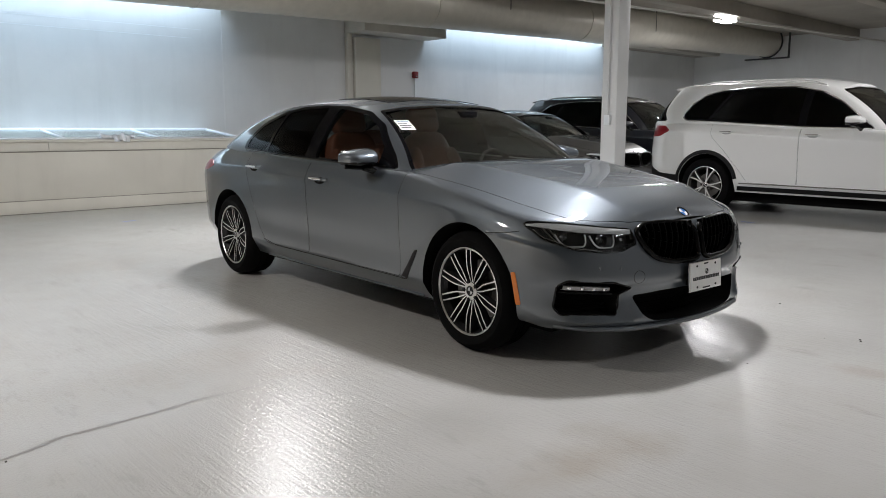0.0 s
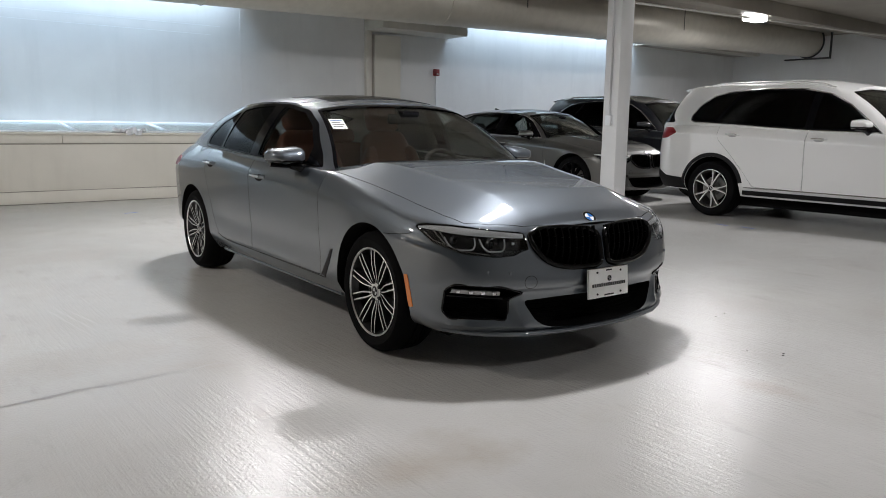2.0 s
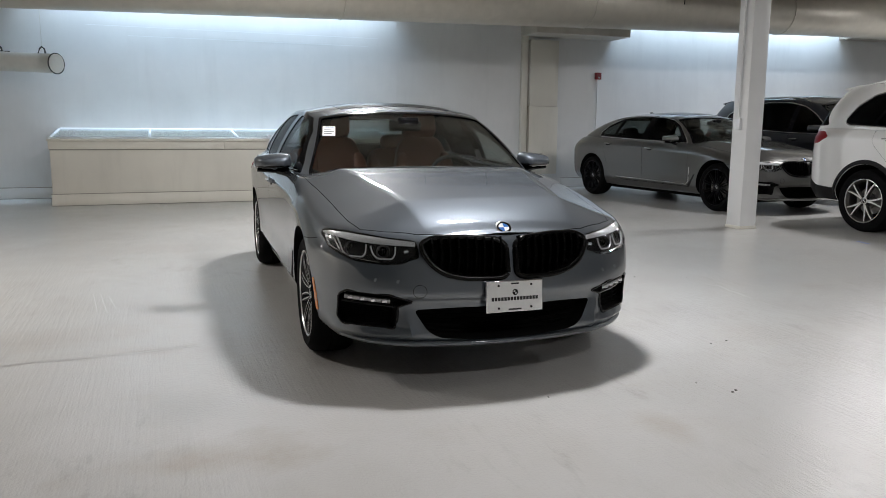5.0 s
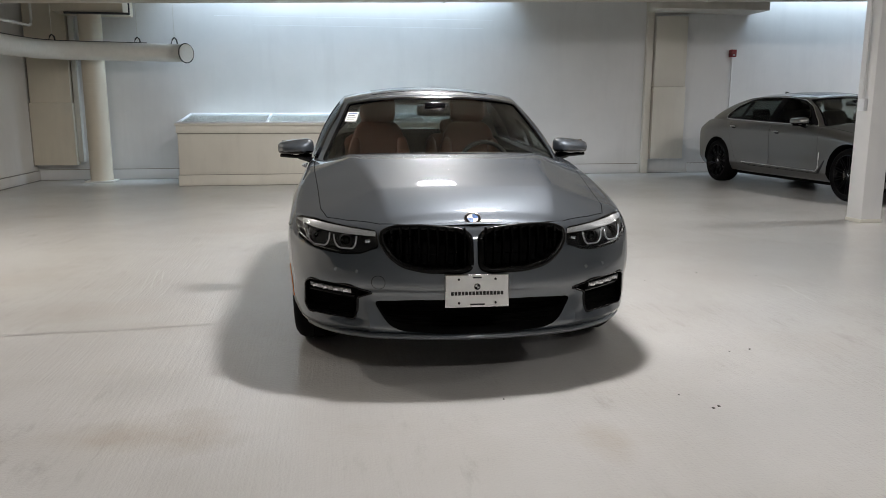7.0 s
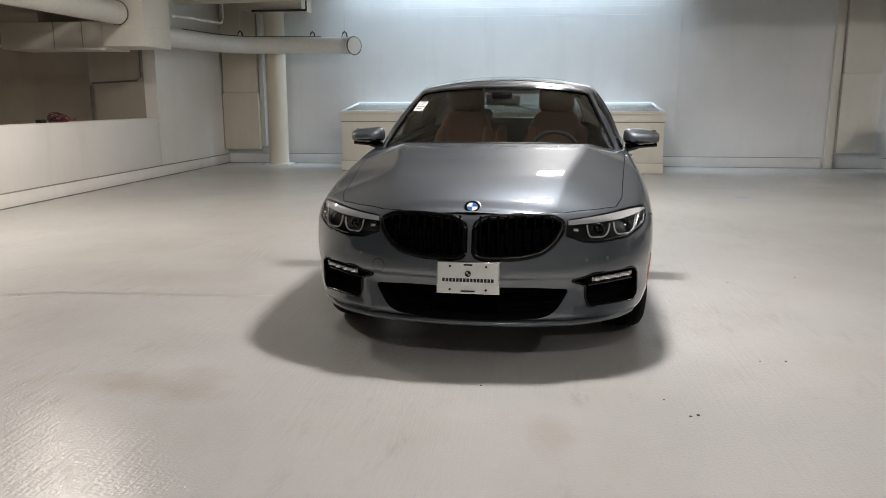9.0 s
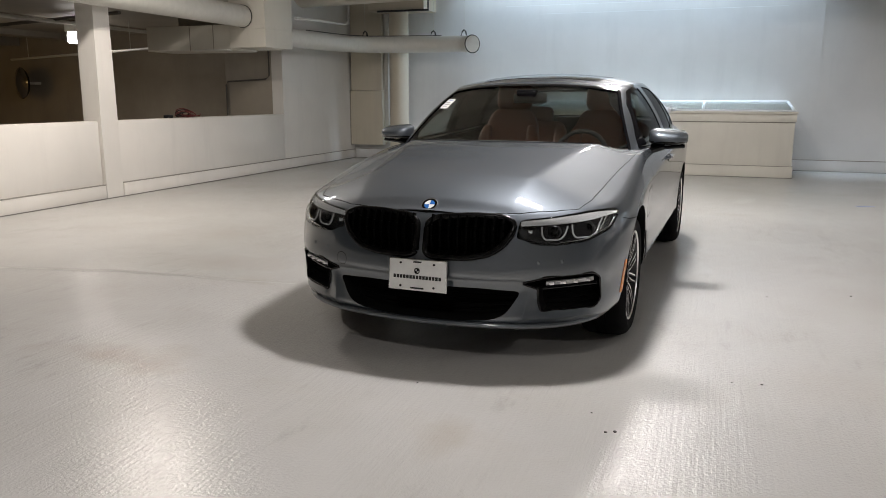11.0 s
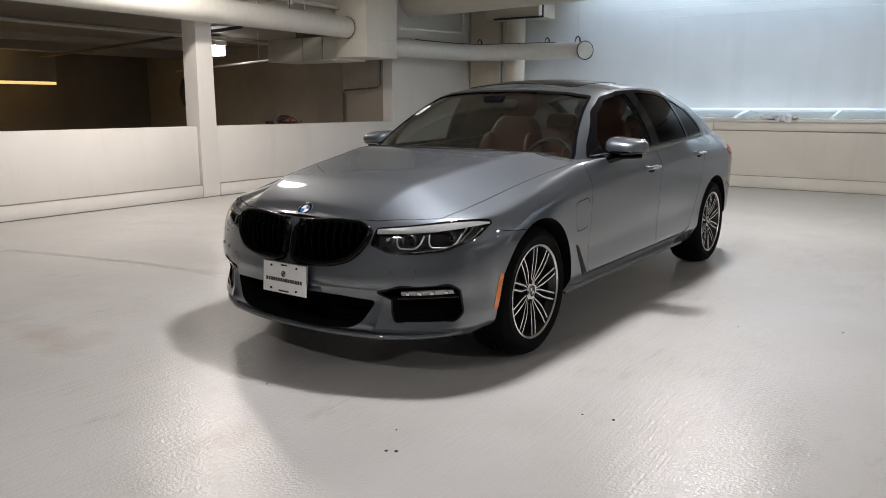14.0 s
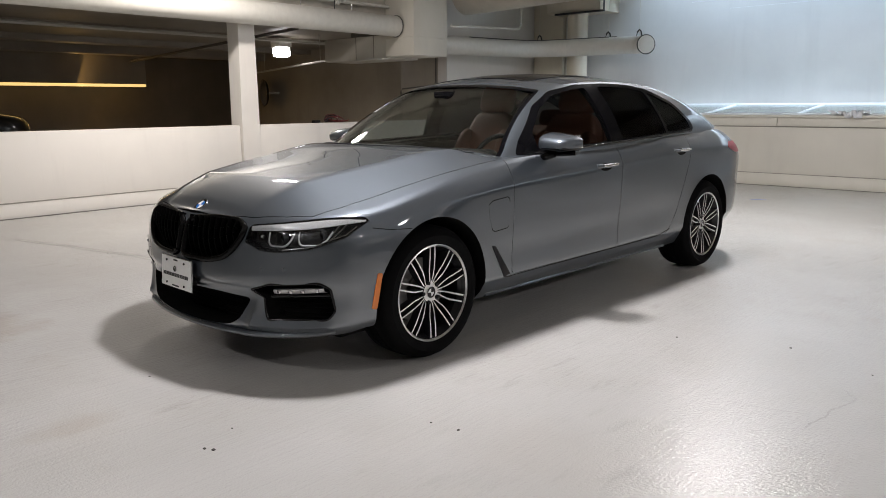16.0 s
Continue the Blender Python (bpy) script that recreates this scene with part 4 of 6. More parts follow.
def hero_extras(car, bvh, roof, s):
    # kidney grille
    grille = new("grille")
    grille.parent = car
    for sx in (1, -1):
        ring = []
        for x, z in KIDNEY + KIDNEY[:1]:
            hit = bvh.ray_cast(Vector((sx * x, -3, z)), Vector((0, 1, 0)))[0]
            ring.append(hit + Vector((0, -0.006, 0)))
        part("kidney_rim", tube(B(), ring[:-1], 0.015, 10, True), RIMBLACK, grille, "gloss black grille rim", smooth=60)
        for k in range(9):
            x = 0.05 + 0.043 * k
            zlo, zhi = (0.55, 0.738) if x < 0.25 else (0.55 + (x - 0.24) * 0.55, 0.738 - max(0, x - 0.37) * 0.4)
            y = bvh.ray_cast(Vector((sx * x, -3, 0.63)), Vector((0, 1, 0)))[0].y
            bm = B()
            pts = [(sx * x, y + 0.022 + 0.020 * (2 * t - 1) ** 2, zlo + (zhi - zlo) * t) for t in (0, 0.25, 0.5, 0.75, 1)]
            for a, b in zip(pts, pts[1:]):
                c = (Vector(a) + Vector(b)) / 2
                d = Vector(b) - Vector(a)
                bmesh.ops.create_cube(bm, size=1, matrix=Matrix.Translation(c) @ d.to_track_quat("Z", "Y").to_matrix().to_4x4() @ Matrix.Diagonal((0.009 if abs(d.x) < 1 else 1, 0.05, d.length * 1.05, 1)))
            part("grille_slat", bm, SLAT, grille)
        part("grille_backing", box(B(), min(sx * 0.02, sx * 0.45), max(sx * 0.02, sx * 0.45), -0.68, -0.67, 0.53, 0.74), WELL, grille)
    # lower intake bars
    intake = new("lower_intake")
    intake.parent = car
    for k in range(5):
        z = 0.268 + k * 0.026
        part("intake_bar", tube(B(), [(x, -0.755 + 0.32 * x * x, z) for x in (-0.43, -0.3, -0.15, 0, 0.15, 0.3, 0.43)], 0.003, 6), SLAT, intake)
    # splitter lip
    pts = []
    for x in np.linspace(-0.80, 0.80, 41):
        hit = bvh.ray_cast(Vector((x, -3, 0.235)), Vector((0, 1, 0)))[0]
        pts.append(hit + Vector((0, -0.010 + 0.02 * abs(x) ** 4, -0.012 + 0.02 * (abs(x) / 0.8) ** 6)))
    part("front_lip", tube(B(), pts, 0.014, 8), s["paint"], car, smooth=70)
    # head lamps and fog pods
    for sx in (1, -1):
        poly = HEADLAMP if sx > 0 else flip(HEADLAMP)
        lamp = new("headlamp")
        lamp.parent = car
        part("housing", patch_on(bvh, poly, "y", -1, -0.055, 0.02, 16), LAMPBED, lamp, "black lamp housing")
        lens = part("lens", patch_on(bvh, poly, "y", -1, 0.001, 0.004, 18), LENS, lamp, "clear lamp lens", smooth=60)
        lens.visible_shadow = False

        def at(x, z, back):
            hit = bvh.ray_cast(Vector((sx * x, -3, z)), Vector((0, 1, 0)))[0]
            return hit + Vector((0, back, 0))
        # bright brow along the upper edge
        bm = B()
        brow = [(0.468, 0.721, 0.024), (0.60, 0.735, 0.032), (0.70, 0.747, 0.036), (0.77, 0.755, 0.034), (0.822, 0.755, 0.022), (0.858, 0.748, 0.008)]
        rows = []
        for x, z, deep in along(brow, 0.03):
            rows.append([bm.verts.new(at(x, z - deep * f, b)) for f, b in ((0.0, 0.003), (0.5, 0.006), (0.92, 0.012), (1.0, 0.03))])
        for a, b in zip(rows, rows[1:]):
            for k in range(3):
                bm.faces.new((a[k], a[k + 1], b[k + 1], b[k]))
        part("brow_strip", bm, BROW, lamp, "pale satin strip", smooth=60)
        for cx, cz, r in ((0.742, 0.678, 0.036), (0.612, 0.671, 0.032)):
            c = at(cx, cz, 0.080 if cx > 0.7 else 0.048)
            bm = B()
            lathe(bm, [(0.0, r), (0.022, r * 1.02), (0.026, r * 0.95), (0.02, r * 0.86), (0.004, r * 0.75)], 28)
            ob = part("projector_ring", bm, GRAPHITE, lamp, smooth=50)
            ob.matrix_local = Matrix.Translation(c) @ pose(0, 0, 0, 0, 0, -90)
            bm = B()
            bmesh.ops.create_uvsphere(bm, u_segments=20, v_segments=10, radius=r * 0.72)
            ob = part("projector_lens", bm, BLACKGLOSS, lamp, smooth=80)
            ob.matrix_local = Matrix.Translation(c + Vector((0, 0.004, 0)))
            # light guide: a flattened u round each projector
            bm = B()
            pts = []
            hexa = round_poly([(-0.056, 0.030), (-0.048, -0.014), (-0.034, -0.033), (0.030, -0.033), (0.050, -0.012), (0.058, 0.032)], 0.012, 3)
            pts = [at(cx + a, cz + b2, 0.020) for a, b2 in hexa[2:-2]]
            part("light_guide", tube(bm, pts, 0.0042, 8), DRL, lamp, "pale light guide", smooth=70)
        for x, z in ((0.505, 0.672),):
            c = at(x, z, 0.03)
            part("reflector_bowl", box(B(), c.x - 0.014, c.x + 0.014, c.y, c.y + 0.02, c.z - 0.010, c.z + 0.010, 0.006), SPEC, lamp)
        part("lamp_bezel", tube(B(), [at(x, z, 0.010) for x, z in along([(0.852, 0.722), (0.840, 0.688), (0.76, 0.640), (0.64, 0.623)], 0.02)], 0.0035, 6), SPEC, lamp, "bright lower lamp edge")
        for x0, z0, x1, z1 in ((0.822, 0.735, 0.800, 0.668), (0.805, 0.730, 0.788, 0.660)):
            part("reflector_fin", tube(B(), [at(x0, z0, 0.022), at(x1, z1, 0.026)], 0.0045, 6), SPEC, lamp)
        pod = new("fog_lamp_pod")
        pod.parent = car
        fp = FOGPOD if sx > 0 else flip(FOGPOD)
        ring = [at(abs(x), z, -0.001) for x, z in fp]
        part("pod_rim", tube(B(), ring, 0.006, 8, True), BLACKGLOSS, pod, "gloss black surround", smooth=60)
        part("pod_backing", patch_on(bvh, fp, "y", -1, -0.10, 0.01, 8), WELL, pod)
        bm = B()
        rows = []
        for x, z in along([(0.590, 0.428), (0.79, 0.442)], 0.02):
            rows.append([bm.verts.new(at(x, z + dz, b)) for dz, b in ((0.013, 0.028), (0.010, 0.014), (-0.007, 0.012), (-0.012, 0.026))])
        for a, b in zip(rows, rows[1:]):
            for k in range(3):
                bm.faces.new((a[k], a[k + 1], b[k + 1], b[k]))
        part("fog_lamp", bm, DRL, pod, "narrow clear fog lamp strip", smooth=60)
        for k in range(4):
            c = at(0.615 + 0.05 * k, 0.4305 + 0.0035 * k, 0.010)
            part("fog_lamp_led", box(B(), c.x - 0.013, c.x + 0.013, c.y - 0.003, c.y + 0.005, c.z - 0.007, c.z + 0.008, 0.002), SPEC, pod)
        part("pod_blade", tube(B(), [at(x, z, 0.02) for x, z in ((0.57, 0.404), (0.66, 0.412), (0.80, 0.418))], 0.008, 8), BLACKGLOSS, pod)
        # honeycomb of the air intake
        for k in range(4):
            z = 0.325 + 0.022 * k
            part("pod_mesh", tube(B(), [at(x, z + 0.006 * ((i + k) % 2), 0.05) for i, x in enumerate(np.linspace(0.585, 0.795, 9))], 0.003, 6), SLAT, pod)
        # side marker, fender vent, lines
        mark = [(-0.405, 0.335), (-0.378, 0.330), (-0.352, 0.500), (-0.378, 0.503)]
        if s.get("plate", True):
            part("side_marker", patch_on(bvh, round_poly(mark, 0.008, 2), "x", sx, 0.003, 0.01, 5), AMBER, car, "amber side marker")
        vent = [(0.425, 0.520), (0.455, 0.515), (0.610, 0.318), (0.545, 0.322)]
        part("fender_vent", patch_on(bvh, round_poly(vent, 0.012, 2), "x", sx, 0.003, 0.012, 5), BLACKMATT, car, "dark fender vent trim")
        lines = [(along([(-0.385, 0.712), (-0.30, 0.697), (-0.172, 0.688)], 0.02), 0.002), (along([(0.60, 0.325), (2.2, 0.335), (2.40, 0.37)], 0.05), 0.003)]
        if sx > 0:
            # charging flap: wide gaps above and below, a fine one in front
            lines.append((along([(0.390, 0.745), (0.42, 0.762), (0.545, 0.772), (0.560, 0.764), (0.566, 0.742)], 0.012), 0.0025))
            lines.append((along([(0.420, 0.616), (0.428, 0.602), (0.448, 0.594), (0.550, 0.602), (0.562, 0.612)], 0.012), 0.0025))
            lines.append((along([(0.390, 0.745), (0.389, 0.730), (0.400, 0.668), (0.420, 0.616)], 0.012), 0.0008))
        for pts, half in lines:
            bm = B()
            strip_on(bvh, bm, pts, "x", sx, half)
            part("shut_line", bm, WELL, car)
        far = s.get("longer", 0.0)
        if s.get("plate", True):
            tail_lamp(car, bvh, round_poly([(3.30 + far, 0.915), (3.36 + far, 0.955), (3.98 + far, 0.960), (3.98 + far, 0.845), (3.42 + far, 0.872)], 0.02, 3), sx)
        part("jacking_point_trim", tube(B(), [bvh.ray_cast(Vector((sx * 3, y, 0.232)), Vector((-sx, 0, 0)))[0] for y in np.linspace(0.45, 2.45, 21)], 0.010, 8), s["paint"], car)
    # parking sensors and tow cover
    for x, z in ((-0.56, 0.535), (0.56, 0.535), (-0.66, 0.540), (0.66, 0.540)):
        c = bvh.ray_cast(Vector((x, -3, z)), Vector((0, 1, 0)))[0]
        part("parking_sensor", cyl(B(), c + Vector((0, -0.002, 0)), c + Vector((0, 0.01, 0)), 0.009, seg=14), s["paint"], car)
    bm = B()
    strip_on(bvh, bm, [(-0.46 + 0.032 * math.cos(a), 0.487 + 0.032 * math.sin(a)) for a in np.linspace(0, 2 * math.pi, 25)], "y", -1, 0.0012)
    part("tow_cover_line", bm, WELL, car)
    hit = bvh.ray_cast(Vector((0, -0.745, 3)), Vector((0, 0, -1)))
    nrm = Vector((0, -0.62, 0.78)).normalized()
    roundel(car, 0.041, Matrix.Translation(hit[0] + nrm * 0.002) @ nrm.to_track_quat("X", "Z").to_matrix().to_4x4())
    if s.get("plate", True):
        front_plate(car, bvh)
    # roof
    part("sunroof", patch_on(roof, round_poly([(-0.43, 1.34), (0.43, 1.34), (0.43, 2.05), (-0.43, 2.05)], 0.05), "z", 1, 0.003, 0.006, 8), BLACKGLOSS, car, "black glass sunroof", smooth=60)
    bm = B()
    rows = []
    top = roof.ray_cast(Vector((0, 2.62, 4)), Vector((0, 0, -1)))[0]
    for y, hgt, w in ((-0.10, 0.004, 0.012), (-0.04, 0.022, 0.02), (0.03, 0.048, 0.018), (0.07, 0.055, 0.012), (0.085, 0.0, 0.02)):
        z = roof.ray_cast(Vector((0, 2.62 + y, 4)), Vector((0, 0, -1)))[0].z - 0.004
        rows.append([bm.verts.new((x * w, 2.62 + y, z + h * hgt)) for x, h in ((-1.6, 0), (-0.5, 0.8), (0, 1), (0.5, 0.8), (1.6, 0))])
    for a, b in zip(rows, rows[1:]):
        for k in range(4):
            bm.faces.new((a[k], a[k + 1], b[k + 1], b[k]))
    part("roof_antenna", bm, s["paint"], car, smooth=60)
    # wipers and scuttle
    part("scuttle", patch_on(bvh, [(-0.66, 0.50), (-0.4, 0.42), (0, 0.375), (0.4, 0.42), (0.66, 0.50), (0.66, 0.56), (-0.66, 0.56)], "z", 1, 0.004, 0.008, 10), BLACKMATT, car, "black plastic scuttle")
    for x0, x1 in ((-0.05, 0.62), (-0.62, -0.02)):
        pts = []
        for t in np.linspace(0, 1, 12):
            x = x0 + (x1 - x0) * t
            hit = roof.ray_cast(Vector((x, -1, 1.022 - 0.02 * abs(x))), Vector((0, 1, 0)))[0]
            pts.append(hit + Vector((0, -0.010, -0.004)))
        part("wiper", tube(B(), pts, 0.005, 6), BLACKMATT, car)
    if s.get("plate", True):
        window_sticker(car, roof)


HERO = dict(
    paint=GREYPAINT, wheelbase=2.975, tail=4.10, hub=0.335, arch=(0.378, 0.378), track=(0.900, 0.915), tyre=(0.3375, 0.245, 0.245, 0.265), wheel_style="twin",
    front=[(0.18, -0.79), (0.225, -0.852), (0.255, -0.868), (0.30, -0.862), (0.38, -0.853), (0.43, -0.857), (0.468, -0.875), (0.50, -0.873), (0.58, -0.858), (0.66, -0.84), (0.72, -0.815), (0.745, -0.795), (0.78, -0.77)],
    rear=[(0.2, 3.98), (0.35, 4.05), (0.6, 4.10), (0.78, 4.095), (0.9, 4.06), (1.0, 4.02), (1.06, 4.0)],
    wide=[(-0.9, 0.928), (-0.4, 0.926), (0.0, 0.927), (0.6, 0.918), (1.6, 0.922), (2.4, 0.928), (3.0, 0.934), (3.5, 0.926), (4.1, 0.905)],
    low=[(-0.9, 0.215), (-0.5, 0.222), (-0.35, 0.24), (0.4, 0.222), (2.4, 0.228), (3.3, 0.27), (4.1, 0.30)],
    high=[(-0.9, 0.745), (-0.74, 0.752), (-0.5, 0.778), (-0.34, 0.795), (0.0, 0.862), (0.3, 0.918), (0.62, 0.962), (0.9, 0.975), (1.65, 1.0), (2.4, 1.032), (2.63, 1.047), (2.9, 1.058), (3.15, 1.062), (3.45, 1.045), (3.8, 0.99), (4.1, 0.93)],
    mid=[(-0.9, 0.745), (-0.77, 0.762), (-0.70, 0.808), (-0.58, 0.852), (-0.35, 0.900), (0.0, 0.952), (0.42, 1.002), (0.7, 1.0), (1.0, 0.98), (2.6, 1.06), (3.1, 1.115), (3.5, 1.112), (3.8, 1.085), (4.0, 1.05), (4.1, 1.03)],
    girth=[(0, 0.93), (0.04, 0.955), (0.10, 0.972), (0.2, 0.985), (0.4, 0.992), (0.6, 1.0), (0.76, 0.997), (0.86, 0.982), (0.93, 0.962), (0.97, 0.945), (1.0, 0.915)],
    round_front=0.06, round_rear=3.16, power_front=4.3, tumble=0.09, nose=hero_nose, top=hero_top, ridge=hero_ridge,
    crease=[(-0.9, 0.86), (0.06, 0.86), (0.6, 0.82), (1.55, 0.838), (2.5, 0.843), (3.1, 0.83), (3.6, 0.85), (4.1, 0.86)],
    cavity=[(-0.72, 0.66), (0.72, 0.66), (0.74, 1.0), (0.74, 2.6), (0.66, 3.05), (-0.66, 3.05), (-0.74, 2.6), (-0.74, 1.0)],
    front_cuts=[(KIDNEY, -0.70, WELL), (LOWER, -0.70, WELL), (HEADLAMP, -0.22, BLACKGLOSS), (FOGPOD, -0.36, WELL)],
    doors=[round_poly([(0.610, 0.335), (1.698, 0.335), (1.702, 1.12), (0.600, 1.12)], 0.03), round_poly([(1.708, 0.335), (2.36, 0.345), (2.47, 0.47), (2.57, 0.70), (2.66, 0.95), (2.70, 1.12), (1.712, 1.12)], 0.04)],
    handle=(0.185, 0.880, 0.048),
    hood=[(-0.800, 0.30), (-0.762, -0.12), (-0.735, -0.45), (-0.70, -0.570), (-0.6, -0.645), (-0.45, -0.722), (-0.2, -0.782), (0, -0.792), (0.2, -0.782), (0.45, -0.722), (0.6, -0.645), (0.70, -0.570), (0.735, -0.45), (0.762, -0.12), (0.800, 0.30), (0.815, 0.58), (0.6, 0.50), (0.3, 0.42), (0, 0.39), (-0.3, 0.42), (-0.6, 0.50), (-0.815, 0.58)],
    cabin_low=[(0, 0.40, 1.0), (0.30, 0.425, 1.0), (0.56, 0.50, 0.99), (0.735, 0.615, 0.972), (0.815, 0.76, 0.962), (0.848, 1.0, 0.968), (0.862, 1.35, 0.985), (0.868, 1.75, 1.0), (0.862, 2.2, 1.022), (0.842, 2.6, 1.04), (0.815, 2.98, 1.055), (0.762, 3.36, 1.065), (0.60, 3.56, 1.085), (0.32, 3.64, 1.095), (0, 3.66, 1.10)],
    cabin_top=[(0, 1.17, 1.398), (0.24, 1.178, 1.392), (0.44, 1.198, 1.376), (0.575, 1.235, 1.352), (0.612, 1.30, 1.356), (0.626, 1.42, 1.376), (0.634, 1.6, 1.394), (0.638, 1.85, 1.402), (0.638, 2.1, 1.402), (0.636, 2.35, 1.390), (0.628, 2.58, 1.368), (0.605, 2.76, 1.344), (0.47, 2.88, 1.360), (0.25, 2.93, 1.380), (0, 2.94, 1.386)],
    crown=[(1.1, 1.385), (1.2, 1.405), (1.4, 1.438), (1.65, 1.462), (1.9, 1.47), (2.2, 1.466), (2.5, 1.446), (2.75, 1.415), (2.98, 1.38)], bulge=0.026,
    screen=round_poly([(-0.77, 0.94), (0.77, 0.94), (0.762, 0.995), (0.60, 1.345), (0.45, 1.368), (0.2, 1.385), (-0.2, 1.385), (-0.45, 1.368), (-0.60, 1.345), (-0.762, 0.995)], 0.02, 2), screen_end=1.245,
    back_glass=round_poly([(-0.64, 1.10), (0.64, 1.10), (0.55, 1.335), (0.3, 1.356), (-0.3, 1.356), (-0.55, 1.335)], 0.03, 3), back_start=2.82,
    side_glass=round_poly([(0.745, 0.975), (0.81, 1.052), (1.065, 1.248), (1.275, 1.338), (1.53, 1.379), (1.85, 1.392), (2.15, 1.386), (2.42, 1.355), (2.68, 1.272), (2.86, 1.135), (2.885, 1.080), (2.84, 1.052), (1.70, 1.008)], 0.03, 3),
    windows=[(round_poly([(0.93, 1.005), (0.937, 1.098), (1.095, 1.230), (1.285, 1.318), (1.49, 1.348), (1.625, 1.362), (1.665, 1.022)], 0.02, 2), TINT), (round_poly([(1.800, 1.030), (1.765, 1.368), (1.85, 1.37), (2.13, 1.364), (2.33, 1.342), (2.41, 1.052)], 0.02, 2), TINT_DARK), (round_poly([(2.445, 1.055), (2.37, 1.332), (2.43, 1.322), (2.66, 1.245), (2.81, 1.13), (2.825, 1.074)], 0.02, 2), TINT_DARK)],
    rear_tint=SMOKED, belt=[(0.80, 0.985), (1.70, 1.010), (2.82, 1.055)], mirror=(0.958, 0.94, 1.034), mirror_foot=0.83, mirror_size=1.05,
    seat_y=1.52, seat_z=0.47, dash=(0.80, 0.95), inner_mirror=(1.08, 1.285), card_z=0.98, extras=hero_extras,
)
build_car(HERO, "sedan", "grey metallic saloon with black grille and tan seats", pose(4.639, 3.16, 0, 0, 0, -2.04))

# ---- the other cars ----
def suv_extras(car, bvh, roof, s):
    for sx in (1, -1):
        for wy, a0, a1 in ((0.0, 12, 175), (s["wheelbase"], 5, 168)):
            bm = B()
            rows = []
            for k in range(25):
                a = radians(a0 + (a1 - a0) * k / 24)
                row = []
                for r, o in ((s["arch"][0] + 0.002, 0.012), (s["arch"][0] + 0.025, 0.016), (s["arch"][0] + 0.052, 0.010), (s["arch"][0] + 0.056, -0.004)):
                    y, z = wy + r * math.cos(a), s["hub"] + 0.01 + r * math.sin(a)
                    hit = bvh.ray_cast(Vector((sx * 3, y, z)), Vector((-sx, 0, 0)))[0]
                    row.append(bm.verts.new((hit.x + sx * o, y, z)) if hit else bm.verts.new((sx * 0.95, y, z)))
                rows.append(row)
            for a, b in zip(rows, rows[1:]):
                for k in range(3):
                    bm.faces.new((a[k], a[k + 1], b[k + 1], b[k]))
            part("arch_cladding", bm, BLACKMATT, car, "black plastic wheel arch trim", smooth=60)
        part("sill_cladding", patch_on(bvh, [(0.45, 0.325), (2.52, 0.325), (2.50, 0.385), (0.47, 0.385)], "x", sx, 0.015, 0.03, 6), BLACKMATT, car, "black plastic sill trim")
        part("sill_strip", tube(B(), [bvh.ray_cast(Vector((sx * 3, y, 0.425)), Vector((-sx, 0, 0)))[0] for y in np.linspace(0.50, 2.48, 12)], 0.008, 6), CHROME, car)
        part("bumper_cladding", patch_on(bvh, [(3.40, 0.31), (3.95, 0.33), (3.98, 0.62), (3.72, 0.52), (3.43, 0.50)], "x", sx, 0.012, 0.03, 8), BLACKMATT, car, "black plastic bumper corner")
        tail_lamp(car, bvh, round_poly([(3.56, 1.13), (3.66, 1.20), (4.10, 1.21), (4.10, 1.03), (3.74, 1.05)], 0.03, 3), sx)
        trim = []
        for y, z in s["side_glass"]:
            hit = roof.ray_cast(Vector((sx * 3, y, z)), Vector((-sx, 0, 0)))[0]
            if hit:
                trim.append(hit)
        part("window_trim", tube(B(), trim, 0.010, 6, True), CHROME, car, "chrome window surround", smooth=60)
        pts = []
        for y in np.linspace(1.55, 3.25, 14):
            hit = roof.ray_cast(Vector((sx * 0.635, y, 4)), Vector((0, 0, -1)))[0]
            pts.append(hit + Vector((0, 0, 0.022 if 1.6 < y < 3.2 else 0.0)))
        part("roof_rail", tube(B(), pts, 0.014, 8), s.get("rail", s["paint"]), car, smooth=60)
    bm = B()
    rows = []
    for x in np.linspace(-0.60, 0.60, 13):
        top = roof.ray_cast(Vector((x, 3.40, 4)), Vector((0, 0, -1)))[0].z
        rows.append([bm.verts.new((x, y, top + z)) for y, z in ((3.30, 0.002), (3.50, 0.004), (3.80 - 0.25 * x * x, -0.030), (3.81 - 0.25 * x * x, -0.046), (3.72 - 0.2 * x * x, -0.06), (3.40, -0.05))])
    for p, q in zip(rows, rows[1:]):
        for k in range(6):
            bm.faces.new((p[k], p[(k + 1) % 6], q[(k + 1) % 6], q[k]))
    bm.faces.new(rows[0])
    bm.faces.new(rows[-1][::-1])
    part("roof_spoiler", bm, s["paint"], car)


def large_saloon_extras(car, bvh, roof, s):
    hero_extras(car, bvh, roof, s)
    for sx in (1, -1):
        pts = [bvh.ray_cast(Vector((sx * 3, y, z)), Vector((-sx, 0, 0)))[0] for y, z in along([(0.56, 0.62), (0.575, 0.40), (0.62, 0.355), (2.40, 0.375)], 0.08)]
        part("flank_strip", tube(B(), pts, 0.009, 6), CHROME, car, "bright flank strip")
        trim = [roof.ray_cast(Vector((sx * 3, y, z)), Vector((-sx, 0, 0)))[0] for y, z in s["side_glass"]]
        part("window_trim", tube(B(), [p for p in trim if p], 0.007, 6, True), CHROME, car, "chrome window surround", smooth=60)


